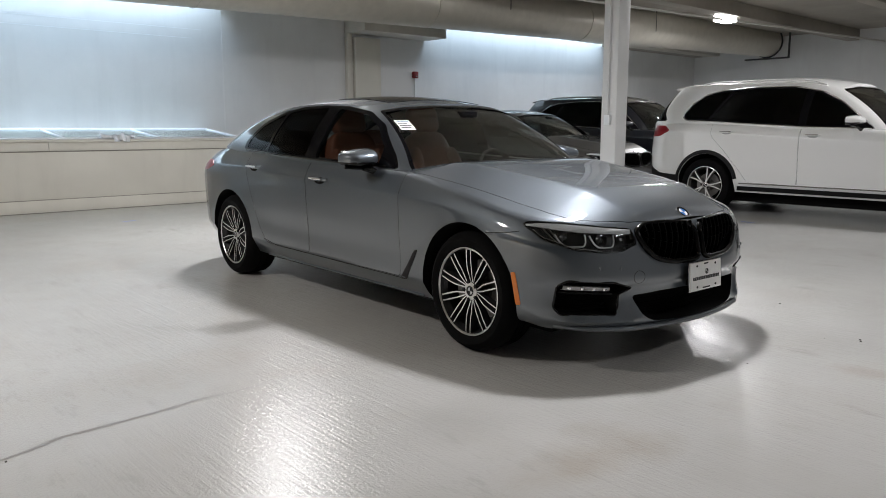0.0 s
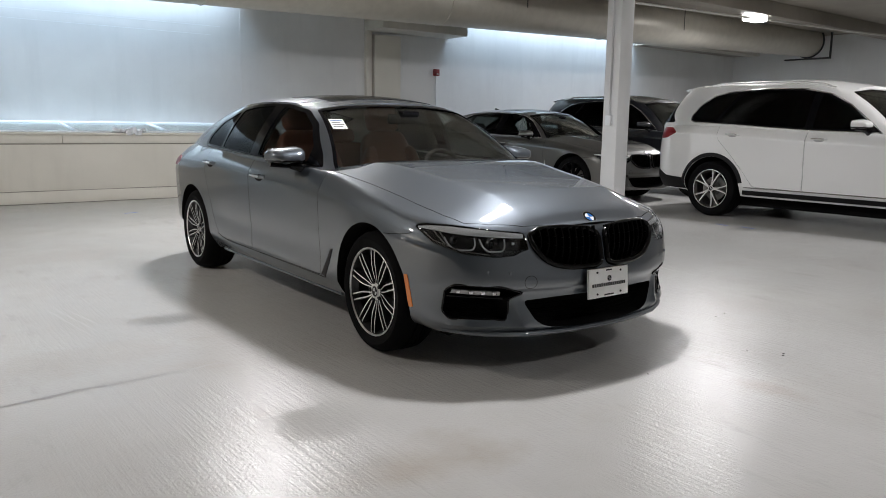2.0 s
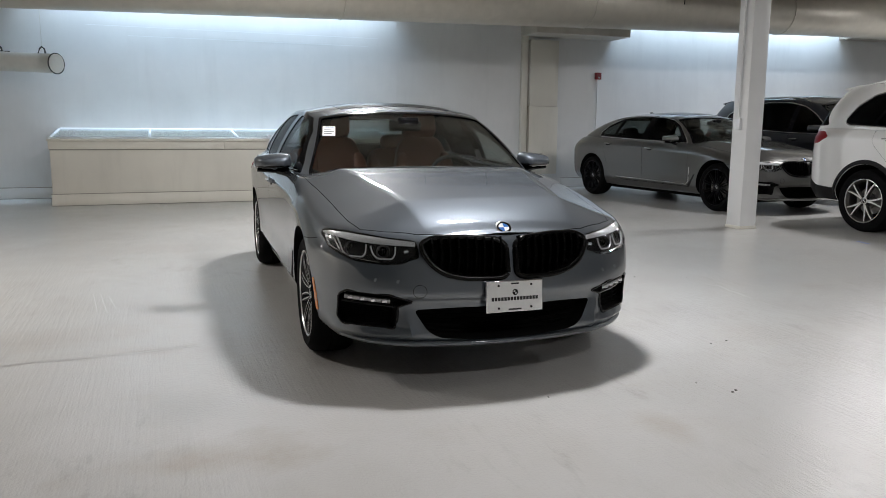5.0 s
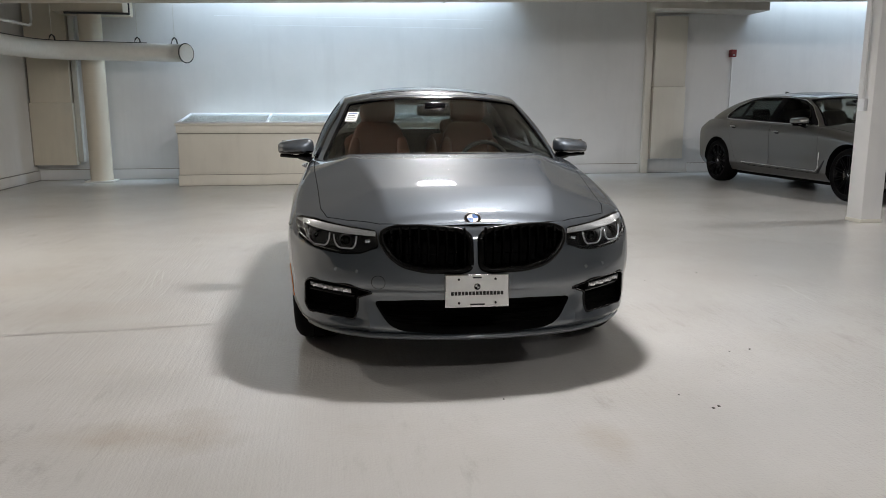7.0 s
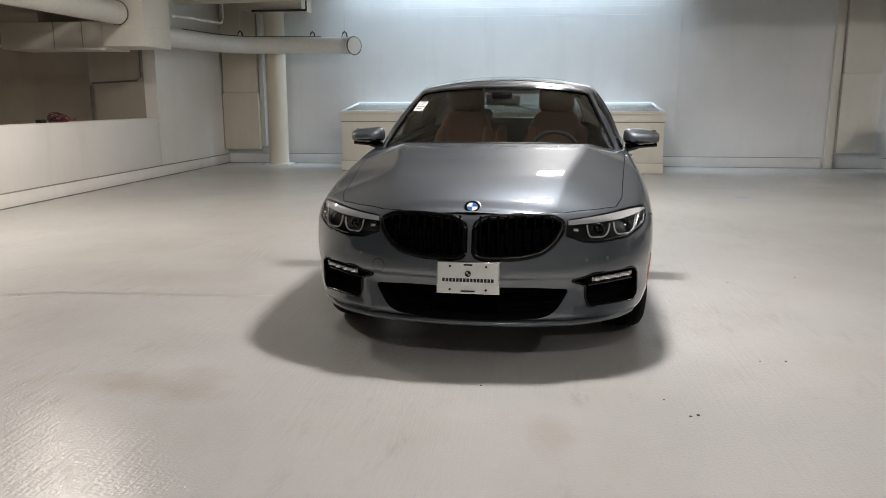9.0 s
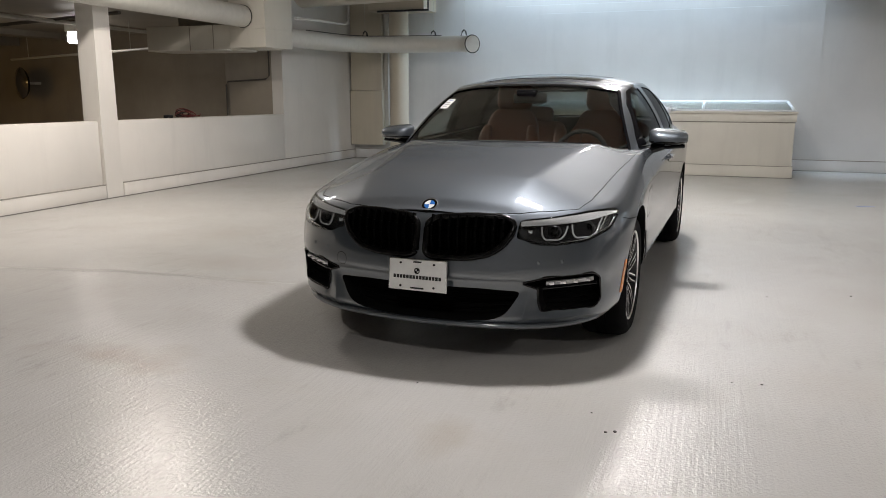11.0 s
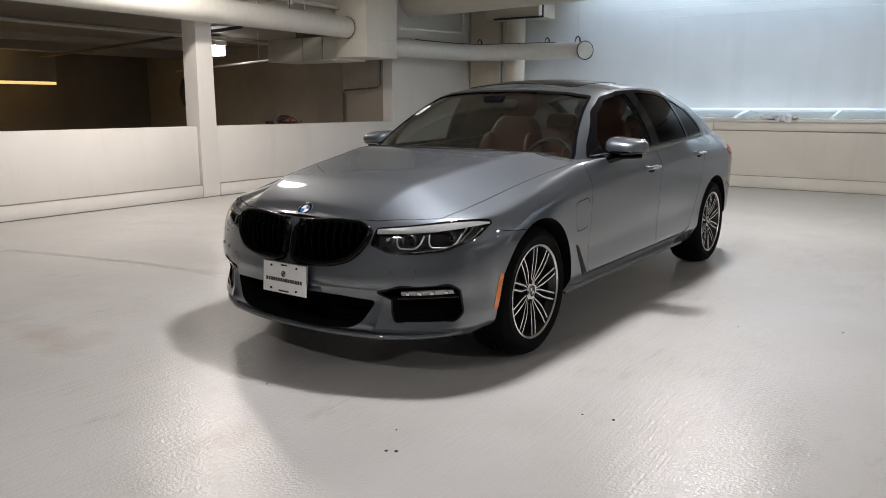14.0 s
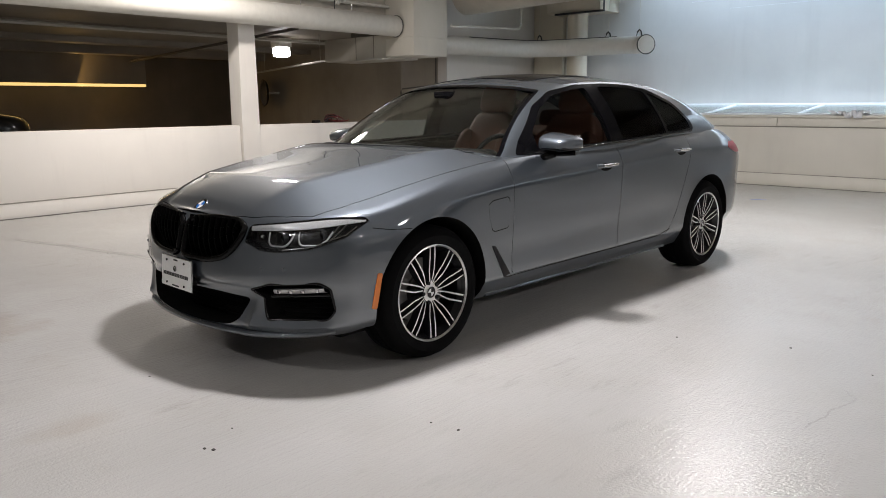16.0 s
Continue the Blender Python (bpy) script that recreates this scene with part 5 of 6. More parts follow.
# grey that paints the shade behind the white car's handles
RECESS = plain("handle_shade_grey", (0.42, 0.42, 0.42), 0.4)
SUV = dict(
    paint=WHITEPAINT, wheelbase=2.975, tail=4.04, hub=0.375, arch=(0.425, 0.425), track=(0.975, 0.985), tyre=(0.375, 0.262, 0.27, 0.28), wheel_style="five", wheel_finish=(DISC, MACHINED), recess=RECESS, leather=CLOTH,
    front=[(0.25, -0.80), (0.4, -0.86), (0.6, -0.87), (0.8, -0.85), (0.95, -0.80), (1.0, -0.76)],
    rear=[(0.3, 3.94), (0.5, 4.03), (0.8, 4.04), (1.0, 4.02), (1.2, 3.97)],
    wide=[(-0.9, 0.97), (0.0, 0.99), (0.8, 0.982), (1.6, 0.985), (2.9, 1.0), (3.5, 0.99), (4.1, 0.97)],
    low=[(-0.9, 0.28), (0.4, 0.30), (2.4, 0.30), (4.1, 0.36)],
    high=[(-0.9, 0.95), (-0.5, 0.99), (0.0, 1.04), (0.6, 1.10), (1.65, 1.13), (2.8, 1.17), (3.6, 1.19), (4.1, 1.18)],
    mid=[(-0.9, 0.95), (-0.7, 1.02), (-0.3, 1.08), (0.4, 1.15), (0.7, 1.15), (3.0, 1.18), (4.1, 1.18)],
    girth=HERO["girth"], round_front=0.06, round_rear=3.35, crease=[(-0.9, 0.86), (0.06, 0.86), (0.6, 0.84), (1.6, 0.86), (3.0, 0.88), (4.1, 0.88)],
    cavity=[(-0.78, 0.70), (0.78, 0.70), (0.80, 2.6), (0.76, 3.4), (-0.76, 3.4), (-0.80, 2.6)], sill=0.52,
    doors=[round_poly([(0.62, 0.43), (1.70, 0.43), (1.702, 1.25), (0.62, 1.25)], 0.03), round_poly([(1.71, 0.43), (2.36, 0.44), (2.50, 0.62), (2.72, 0.87), (2.90, 1.05), (2.94, 1.34), (1.712, 1.25)], 0.04)],
    handle=(0.16, 1.075, 0.03), rear_handle=0.25,
    cabin_low=[(0, 0.50, 1.13), (0.35, 0.53, 1.13), (0.62, 0.60, 1.12), (0.80, 0.72, 1.10), (0.87, 0.88, 1.095), (0.90, 1.15, 1.10), (0.915, 1.5, 1.115), (0.92, 1.9, 1.13), (0.918, 2.35, 1.145), (0.905, 2.8, 1.16), (0.88, 3.2, 1.17), (0.84, 3.6, 1.18), (0.72, 3.85, 1.18), (0.4, 3.95, 1.18), (0, 3.98, 1.18)],
    cabin_top=[(0, 1.30, 1.60), (0.28, 1.31, 1.595), (0.5, 1.33, 1.58), (0.62, 1.37, 1.56), (0.66, 1.45, 1.57), (0.675, 1.6, 1.60), (0.685, 1.8, 1.63), (0.69, 2.1, 1.645), (0.69, 2.4, 1.645), (0.685, 2.75, 1.635), (0.678, 3.10, 1.62), (0.665, 3.34, 1.60), (0.60, 3.53, 1.585), (0.32, 3.60, 1.59), (0, 3.62, 1.595)],
    crown=[(1.2, 1.60), (1.5, 1.66), (2.0, 1.715), (2.4, 1.72), (2.8, 1.71), (3.2, 1.68), (3.45, 1.64), (3.75, 1.60)], bulge=0.03,
    screen=round_poly([(-0.80, 1.06), (0.80, 1.06), (0.79, 1.13), (0.63, 1.55), (0.3, 1.585), (-0.3, 1.585), (-0.63, 1.55), (-0.79, 1.13)], 0.02, 2), screen_end=1.40,
    back_glass=round_poly([(-0.83, 1.22), (0.83, 1.22), (0.66, 1.54), (-0.66, 1.54)], 0.03, 3), back_start=3.46, rear_tint=TINT_DARK,
    side_glass=round_poly([(0.86, 1.115), (1.0, 1.22), (1.3, 1.42), (1.55, 1.53), (1.9, 1.592), (2.4, 1.60), (2.9, 1.575), (3.12, 1.53), (3.30, 1.43), (3.42, 1.30), (3.43, 1.25), (3.36, 1.222), (1.7, 1.14)], 0.03, 3),
    windows=[(round_poly([(1.04, 1.155), (1.05, 1.235), (1.32, 1.405), (1.56, 1.505), (1.64, 1.53), (1.665, 1.16)], 0.02, 2), TINT_DARK), (round_poly([(1.76, 1.162), (1.74, 1.55), (1.9, 1.57), (2.4, 1.578), (2.70, 1.558), (2.98, 1.23)], 0.02, 2), TINT_DARK), (round_poly([(3.03, 1.235), (2.76, 1.553), (2.9, 1.548), (3.10, 1.51), (3.27, 1.41), (3.38, 1.30), (3.38, 1.255), (3.34, 1.245)], 0.02, 2), TINT_DARK)],
    belt=[(0.90, 1.125), (1.70, 1.142), (3.32, 1.225)], belt_material=CHROME, mirror=(1.045, 1.02, 1.20), mirror_foot=0.89, mirror_size=1.12,
    seat_y=1.55, seat_z=0.62, dash=(0.92, 1.08), inner_mirror=(1.22, 1.46), card_z=1.12, extras=suv_extras,
)


def taller(z):
    return z + 0.03 * min(1.0, max(0.0, (z - 0.9) / 0.2)) + 0.15 * max(0.0, z - 1.1)


for key in ("high", "mid", "crown"):
    SUV[key] = [(a, taller(z)) for a, z in SUV[key]]
for key in ("cabin_low", "cabin_top"):
    SUV[key] = [(x, y + (0.12 * max(0.0, (y - 2.8) / 1.0)), taller(z)) for x, y, z in SUV[key]]
SUV["crown"] = [(y + 0.12 * max(0.0, (y - 2.8) / 1.0), z) for y, z in SUV["crown"]]
for key in ("screen", "back_glass", "side_glass", "belt"):
    SUV[key] = [(a, taller(z)) for a, z in SUV[key]]
SUV["windows"] = [([(a, taller(z)) for a, z in w], tint) for w, tint in SUV["windows"]]
SUV["cabin_top"] = [(x, y, z + 0.045 * min(1.0, max(0.0, (y - 2.5) / 0.8))) for x, y, z in SUV["cabin_top"]]
SUV["crown"] = [(y, z + 0.040 * min(1.0, max(0.0, (y - 2.5) / 0.8))) for y, z in SUV["crown"]]
SUV["rear"] = [(z, y + 0.14) for z, y in SUV["rear"]]
SUV["tail"], SUV["round_rear"], SUV["back_start"] = 4.18, 3.45, 3.66
SUV["mirror"], SUV["inner_mirror"] = (1.045, 1.02, 1.245), (1.22, 1.53)
build_car(SUV, "suv", "white sport utility car with black sill trim parked by a column", pose(12.36, 2.90, 0, 0, 0, -0.5) @ Matrix.Scale(1.06, 4))
dark_suv = build_car(dict(SUV, paint=BLACKPAINT, rail=CHROME, recess=WELL), "suv", "black sport utility car parked beside a grey saloon", pose(14.75, 8.0, 0, 0, 0, 1) @ Matrix.Scale(1.05, 4))


def longer(spec, more, start=1.75, over=0.6):
    """The same car with its rear doors drawn out by more."""
    def move(y):
        return y + more * min(1.0, max(0.0, (y - start) / over))
    out = dict(spec, longer=more)
    for key in ("wide", "low", "high", "mid", "crown", "side_glass", "belt", "crease"):
        out[key] = [(move(y), z) for y, z in spec[key]]
    for key in ("cabin_low", "cabin_top"):
        out[key] = [(x, move(y), z) for x, y, z in spec[key]]
    out["rear"] = [(z, move(y)) for z, y in spec["rear"]]
    out["cavity"] = [(x, move(y)) for x, y in spec["cavity"]]
    out["windows"] = [([(move(y), z) for y, z in w], tint) for w, tint in spec["windows"]]
    out["doors"] = [[(move(y), z) for y, z in d] for d in spec["doors"]]
    for key in ("wheelbase", "tail", "round_rear", "back_start"):
        out[key] = move(spec[key])
    return out


LONG = longer(HERO, 0.16)
LONG.update(windows=[(w, TINT) for w, _ in LONG["windows"]], paint=SILVERPAINT, wheel_finish=(BLACKGLOSS, BLACKGLOSS), arch=(0.395, 0.395), tyre=(0.352, 0.262, 0.245, 0.265), hub=0.350, leather=CLOTH, belt_material=CHROME, plate=False, extras=large_saloon_extras)
build_car(LONG, "sedan", "dark silver saloon with black wheels parked behind a column", pose(12.17, 8.68, 0, 0, 0, 2.5) @ Matrix.Scale(1.08, 4))


DARKJOINT = plain("joint_dirt", (0.12, 0.11, 0.10), 0.8)

# ---- column ----
column = thing("column", "white painted square steel column with a socket box", "column", pose(10.16, 6.87, 0, 0, 0, 0))
part("shaft", box(B(), -0.13, 0.13, -0.13, 0.13, 0.0, ZC, 0.012), WALL, column)
part("base_wrap", box(B(), -0.137, 0.137, -0.137, 0.137, 0.0, 0.04, 0.006), CREAM, column)
part("socket_box", box(B(), -0.175, -0.13, -0.05, 0.05, 1.28, 1.42, 0.006), ALU, column, "small grey socket box")
part("conduit", cyl(B(), (-0.16, 0.0, 1.42), (-0.16, 0.0, ZC), 0.012, seg=8), WALL, column)

# ---- glazed skylight box ----
sky = thing("skylight_box", "cream painted box with a sloped glass lid against the wall", "skylight")
part("casing", box(B(), 1.39, 7.14, 12.42, YB - 0.05, 0.0, 1.00, 0.012), CREAM, sky)
part("plinth", box(B(), 1.375, 7.155, 12.395, 12.44, 0.0, 0.185, 0.006), CREAM, sky, "cream plinth board")
# two strips coloured as the shade above the plinth and below the rail
part("shade_line", box(B(), 1.374, 7.156, 12.393, 12.44, 0.185, 0.193), SHADE_LINE, sky, "grey strip painted as the shade line above the plinth")
part("rail_shade_line", box(B(), 1.388, 7.142, 12.415, 12.44, 0.885, 0.900), SHADE_LINE, sky, "grey strip painted as the shade under the top rail")
for x0, x1 in ((1.375, 4.05), (4.055, 7.155)):
    part("top_rail", box(B(), x0, x1, 12.39, 12.47, 0.90, 1.035, 0.008), CREAM, sky, "cream top rail")
part("sill_rail", box(B(), 1.36, 7.17, 12.36, 12.50, 1.03, 1.065, 0.006), CREAM, sky)
ZF, ZR = 1.075, 1.21
part("lid_rail", tube(B(), [(1.38, 12.46, ZF), (7.15, 12.46, ZF)], 0.018, 8), ALU, sky, "silver lid edge")
part("lid_rail", tube(B(), [(1.42, 13.78, ZR), (7.10, 13.78, ZR)], 0.028, 8), ALU, sky, "silver lid edge")
for x in (1.40, 2.88, 4.30, 5.72, 7.12):
    part("lid_bar", tube(B(), [(x, 12.46, ZF), (x, 13.78, ZR)], 0.022, 8), ALU, sky, "silver glazing bar")
for x0, x1 in ((1.40, 2.88), (2.88, 4.30), (4.30, 5.72), (5.72, 7.12)):
    bm = B()
    vs = [bm.verts.new(p) for p in ((x0, 12.46, ZF), (x1, 12.46, ZF), (x1, 13.78, ZR), (x0, 13.78, ZR), (x0, 12.46, ZF - 0.008), (x1, 12.46, ZF - 0.008), (x1, 13.78, ZR - 0.008), (x0, 13.78, ZR - 0.008))]
    for f in ((0, 1, 2, 3), (7, 6, 5, 4), (0, 4, 5, 1), (1, 5, 6, 2), (2, 6, 7, 3), (3, 7, 4, 0)):
        bm.faces.new([vs[i] for i in f])
    ob = part("pane", bm, PANE, sky, "clear glass pane")
    ob.visible_shadow = False
part("lid_back", box(B(), 1.40, 7.12, 13.80, YB - 0.04, 1.0, 1.19), CREAM, sky)

# crumpled plastic film on the ledge
bm = B()
bmesh.ops.create_grid(bm, x_segments=26, y_segments=16, size=0.5)
for v in bm.verts:
    p = v.co.copy()
    n1, n2 = noise.noise(Vector((p.x * 7, p.y * 7, 3))), noise.noise(Vector((p.x * 22, p.y * 22, 8)))
    edge = max(abs(p.x), abs(p.y)) * 2
    v.co = Vector((5.05 + p.x * 0.44 * (1 + 0.5 * n1) + 0.03 * n2, 12.43 + p.y * 0.20 * (1 + 0.6 * n2), 1.072 + 0.10 * abs(n1) + 0.045 * abs(n2) - (0.10 * (0.5 + n1) if p.y < -0.28 and abs(p.x - 0.05) < 0.22 else 0.0)))
FILM = plain("plastic_film", (0.80, 0.82, 0.85), 0.22, grain=0.15, scale=40)
single("plastic_film", bm, FILM, "crumpled clear plastic film on the skylight ledge", "plastic film", smooth=70)

# ---- wall fittings ----
PLATE_DIM = plain("grey_lens", (0.35, 0.33, 0.33), 0.4)
alarm = thing("fire_alarm", "small red fire alarm on the white wall with a conduit", "fire alarm")
part("alarm_body", box(B(), 12.20, 12.33, YB - 0.09, YB, 2.37, 2.52, 0.012), RED, alarm)
part("alarm_strobe", box(B(), 12.24, 12.29, YB - 0.105, YB - 0.088, 2.39, 2.425, 0.006), PLATE_DIM, alarm)
part("conduit", cyl(B(), (12.265, YB - 0.03, 0.19), (12.265, YB - 0.03, 2.37), 0.018, seg=10), WALL, alarm, "white painted conduit")


def chase(x0, x1, deep, z0, z1, split, label, paint):
    ob = thing("wall_chase", label, "chase", group="boxed wall chases")
    part("lower_panel", box(B(), x0, x1, YB - deep, YB, z0, split - 0.004, 0.008), paint, ob)
    part("upper_panel", box(B(), x0 + 0.015, x1 - 0.015, YB - deep + 0.01, YB, split, z1, 0.008), paint, ob)
    part("edge_angle", box(B(), x0 - 0.02, x0, YB - deep - 0.005, YB, z0 - 0.01, split, 0.003), DIM, ob)
    if x0 < 0:
        part("side_channel", box(B(), x1 + 0.01, x1 + 0.10, YB - deep * 0.6, YB, z0 + 0.05, z1, 0.004), PIPE, ob, "grey steel channel")
    return ob


chase(-1.395, -0.66, 0.22, 0.29, 3.4, 1.42, "cream boxed wall chase in the corner", PUTTY)
chase(10.52, 11.22, 0.16, 0.30, 3.15, 1.76, "cream boxed wall chase beside a wall joint", CREAM)
structure("pilaster", box(B(), 10.36, 10.50, YB - 0.10, YB, 0.0, 3.55, 0.008), CREAM, "narrow cream pilaster on the wall", "pilaster")
structure("lintel", box(B(), 10.36, 12.6, 13.2, YB, 3.22, 3.56, 0.01), BEAM, "cream beam end over the chase", "beam")
bm = B()
box(bm, 7.58, 7.60, YB - 0.004, YB, 0.2, 3.5)
structure("wall_joint", bm, WALL, "thin vertical joint in the wall", "joint")
for x0, x1, z in ((1.9, 7.2, 3.02), (2.6, 7.0, 2.86)):
    structure("wall_joint", box(B(), x0, x1, YB - 0.001, YB, z, z + 0.007), ALU, "faint horizontal course line in the wall", "joint")

# pipes in the corner
RX = -0.18
bm = B()
cyl(bm, (RX, 13.50, 0.0), (RX, 13.50, 3.0), 0.195, seg=32)
riser = thing("riser_pipe", "thick putty painted vertical pipe on a floor flange", "pipe")
part("pipe", bm, PUTTY, riser)
part("floor_flange", box(B(), RX - 0.25, RX + 0.25, 13.28, 13.72, 0.0, 0.03, 0.008), PIPE, riser)
for z in (0.55, 1.15, 1.75):
    part("pipe_band", tube(B(), [(RX + 0.197 * math.cos(a), 13.50 + 0.197 * math.sin(a), z) for a in [2 * math.pi * k / 32 for k in range(32)]], 0.004, 6, True), PUTTY, riser)
single("air_duct", box(B(), -0.72, 0.46, 13.22, YB, 2.96, 3.62, 0.008), PUTTY, "putty painted rectangular air duct above a pipe", "duct")
bracket = thing("duct_bracket", "dark steel angle under the duct", "bracket")
part("angle", box(B(), -0.50, 0.58, 13.16, 13.21, 2.92, 2.955, 0.004), DARK, bracket)
part("hanger", box(B(), 0.56, 0.585, 13.16, 13.185, 2.955, ZC, 0.003), DARK, bracket)

main = thing("horizontal_pipe", "large white insulated pipe with a bend and hangers", "pipe")
run = [Vector(p) for p in ((-1.00, 10.30, 2.27), (-0.95, 11.2, 2.275), (-0.88, 12.0, 2.28), (-0.80, 12.5, 2.285), (-0.62, 12.85, 2.29), (-0.25, 12.99, 2.29), (0.3, 13.10, 2.29), (0.9, 13.20, 2.29), (1.28, 13.20, 2.285), (1.52, 13.03, 2.27))]
path = spline3(run, 60)
part("pipe", tube(B(), path, 0.155, 28), PIPE, main, smooth=60)
end, heading = path[-1], (path[-1] - path[-3]).normalized()
across = Vector((-heading.y, heading.x, 0)).normalized()
part("end_ring", tube(B(), [end - heading * 0.01 + 0.163 * (math.cos(a) * across + math.sin(a) * Vector((0, 0, 1))) for a in [2 * math.pi * k / 32 for k in range(32)]], 0.010, 8, True), DARK, main, "dark end ring")
# thin dark line along the pipe's top
part("top_line", tube(B(), [p + Vector((0, 0.03, 0.160)) for p in path[6:46]], 0.012, 6), DARK, main, "thin dark tube along the top of the pipe")
for x, y in ((-0.62, 12.85), (0.68, 13.17), (1.30, 13.18)):
    part("hanger_rod", cyl(B(), (x, y, 2.46), (x, y, ZC), 0.004, seg=6), PIPE, main)
    part("hanger_clamp", tube(B(), [(x - 0.06, y, 2.43), (x - 0.035, y, 2.51), (x, y, 2.545), (x + 0.035, y, 2.51), (x + 0.05, y, 2.43)], 0.014, 6), DARK, main)

conduit = B()
tube(conduit, [(-0.72, 10.4, 2.56), (-0.75, 11.3, 2.60), (-0.78, 12.3, 2.63), (-0.80, 12.45, 2.66), (-0.80, 12.5, 2.74), (-0.80, 12.5, 3.3)], 0.022, 8)
single("conduit_pipe", conduit, PIPE, "thin white conduit along the side wall", "conduit")

# ---- the opening to the ramp ----
box_head = thing("boxed_beam", "cream boxed beam end at the top of the opening", "beam")
part("casing", box(B(), XL, -0.76, 9.52, 10.34, 2.05, ZC, 0.012), CREAM, box_head)
part("casing_band", box(B(), XL, -0.752, 9.512, 10.348, 2.33, 2.345, 0.004), CREAM, box_head)
cross = thing("boxed_beam", "cream boxed cross beam over the ramp", "beam")
part("casing", box(B(), -3.05, XL - 0.0, 9.55, 10.3, 2.02, 2.41, 0.012), CREAM, cross)
part("hanger_block", box(B(), -2.6, -1.8, 9.8, 10.1, 2.40, 2.62, 0.01), DIM, cross)
for x in (-2.2, -1.75):
    part("casing_band", box(B(), x, x + 0.012, 9.545, 9.552, 2.02, 2.41), DIM, cross)
single("cable_tray", box(B(), -2.05, XL + 0.02, 9.42, 9.55, 2.005, 2.03, 0.004), PIPE, "white cable tray below the boxed beam", "tray")
over = thing("overhead_pipe", "large white painted pipe above the parapet opening", "pipe")
part("pipe", cyl(B(), (-1.14, YF, 2.52), (-1.14, 9.50, 2.52), 0.165, seg=28), PIPE, over)
part("end_ring", tube(B(), [(-1.14 + 0.168 * math.cos(a), 9.49, 2.52 + 0.168 * math.sin(a)) for a in [2 * math.pi * k / 28 for k in range(28)]], 0.008, 6, True), DARK, over)
for y in (1.5, 5.0, 8.2):
    part("hanger_rod", cyl(B(), (-1.14, y, 2.68), (-1.14, y, ZC), 0.008, seg=6), DARK, over)
sprinkler = thing("sprinkler_pipe", "thin sprinkler pipe with clamps below the ceiling", "pipe")
part("pipe", cyl(B(), (-1.32, YF, 2.84), (-1.32, 9.50, 2.84), 0.028, seg=10), PIPE, sprinkler)
for y in (7.4, 8.4):
    part("pipe_clamp", box(B(), -1.37, -1.27, y - 0.02, y + 0.02, 2.78, 2.92, 0.008), PIPE, sprinkler)
    part("sprinkler_head", cyl(B(), (-1.32, y + 0.3, 2.72), (-1.32, y + 0.3, 2.84), 0.012, seg=8), CHROME, sprinkler)
post = B()
rows = []
for z, y0, y1, x1 in ((0.0, 6.64, 6.925, XL + 0.035), (0.985, 6.635, 6.925, XL + 0.035), (1.6, 6.64, 6.92, XL + 0.035), (2.6, 6.65, 6.91, XL + 0.035)):
    rows.append([post.verts.new(p) for p in ((XL - 0.24, y0, z), (x1, y0, z), (x1, y1, z), (XL - 0.24, y1, z))])
for a, b in zip(rows, rows[1:]):
    for k in range(4):
        post.faces.new((a[k], a[(k + 1) % 4], b[(k + 1) % 4], b[k]))
post.faces.new(rows[0])
post.faces.new(rows[-1])
structure("post", post, WARMWALL, "white concrete post between the openings", "post", smooth=20)

# dirt filled joints where walls meet the floor
for nm, bm in (("floor_joint", box(B(), XL + 0.044, XL + 0.056, YF, 13.9, 0.0, 0.008)), ("floor_joint", box(B(), XL + 0.03, XR, YB - 0.052, YB - 0.04, 0.0, 0.006)), ("floor_joint", box(B(), 1.37, 7.16, 12.383, 12.395, 0.0, 0.006))):
    structure(nm, bm, DARKJOINT, "dark dirt line where the wall meets the floor", "joint")

# cable tangle on the parapet
tangle = thing("cable_tangle", "tangled red and black jump cables on the parapet", "cable")
MAROON = plain("maroon_cable", (0.10, 0.014, 0.014), 0.4)
for k, m in enumerate((BLACKMATT, MAROON, BLACKMATT, MAROON)):
    pts = []
    for i in range(60):
        a = 2 * math.pi * i / 59 * 1.6 + 0.9 * k
        far = 0.10 + 0.014 * k
        over = max(0.0, math.cos(a) - 0.2) * (0.09 if k % 2 else 0.0)
        pts.append((XL - 0.08 + over + 0.05 * math.sin(a * 0.9 + k), 8.34 + 0.03 * k + far * math.cos(a) + 0.05 * math.cos(0.5 * a), 1.000 + 0.006 * k + 0.055 * (1 + math.sin(a)) * (0.6 + 0.1 * k) - over * 0.5))
    part("cable", tube(B(), spline3(pts, 120), 0.0085, 6), m, tangle)
for y, m in ((8.06, BLACKMATT), (8.55, MAROON)):
    part("cable_clamp", box(B(), XL - 0.13, XL - 0.05, y - 0.06, y + 0.06, 0.986, 1.03, 0.01), m, tangle)

# ramp beyond
YW = 12.75
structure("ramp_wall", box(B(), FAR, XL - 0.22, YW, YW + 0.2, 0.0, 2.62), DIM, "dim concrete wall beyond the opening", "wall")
# far wall coloured darker and browner to deepen the shade there
structure("ramp_wall", box(B(), FAR - 0.3, FAR, YF, YW + 0.2, 0.0, 2.62), RAMP, "concrete far wall of the ramp, darkened in its colour", "wall")
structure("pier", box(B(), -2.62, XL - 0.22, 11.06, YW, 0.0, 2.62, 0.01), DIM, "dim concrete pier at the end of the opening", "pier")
rc = B()
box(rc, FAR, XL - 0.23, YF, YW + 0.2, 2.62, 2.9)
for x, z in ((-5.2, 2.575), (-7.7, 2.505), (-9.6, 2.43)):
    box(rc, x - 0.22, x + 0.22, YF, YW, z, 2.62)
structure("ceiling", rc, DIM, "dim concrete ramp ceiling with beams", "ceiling")
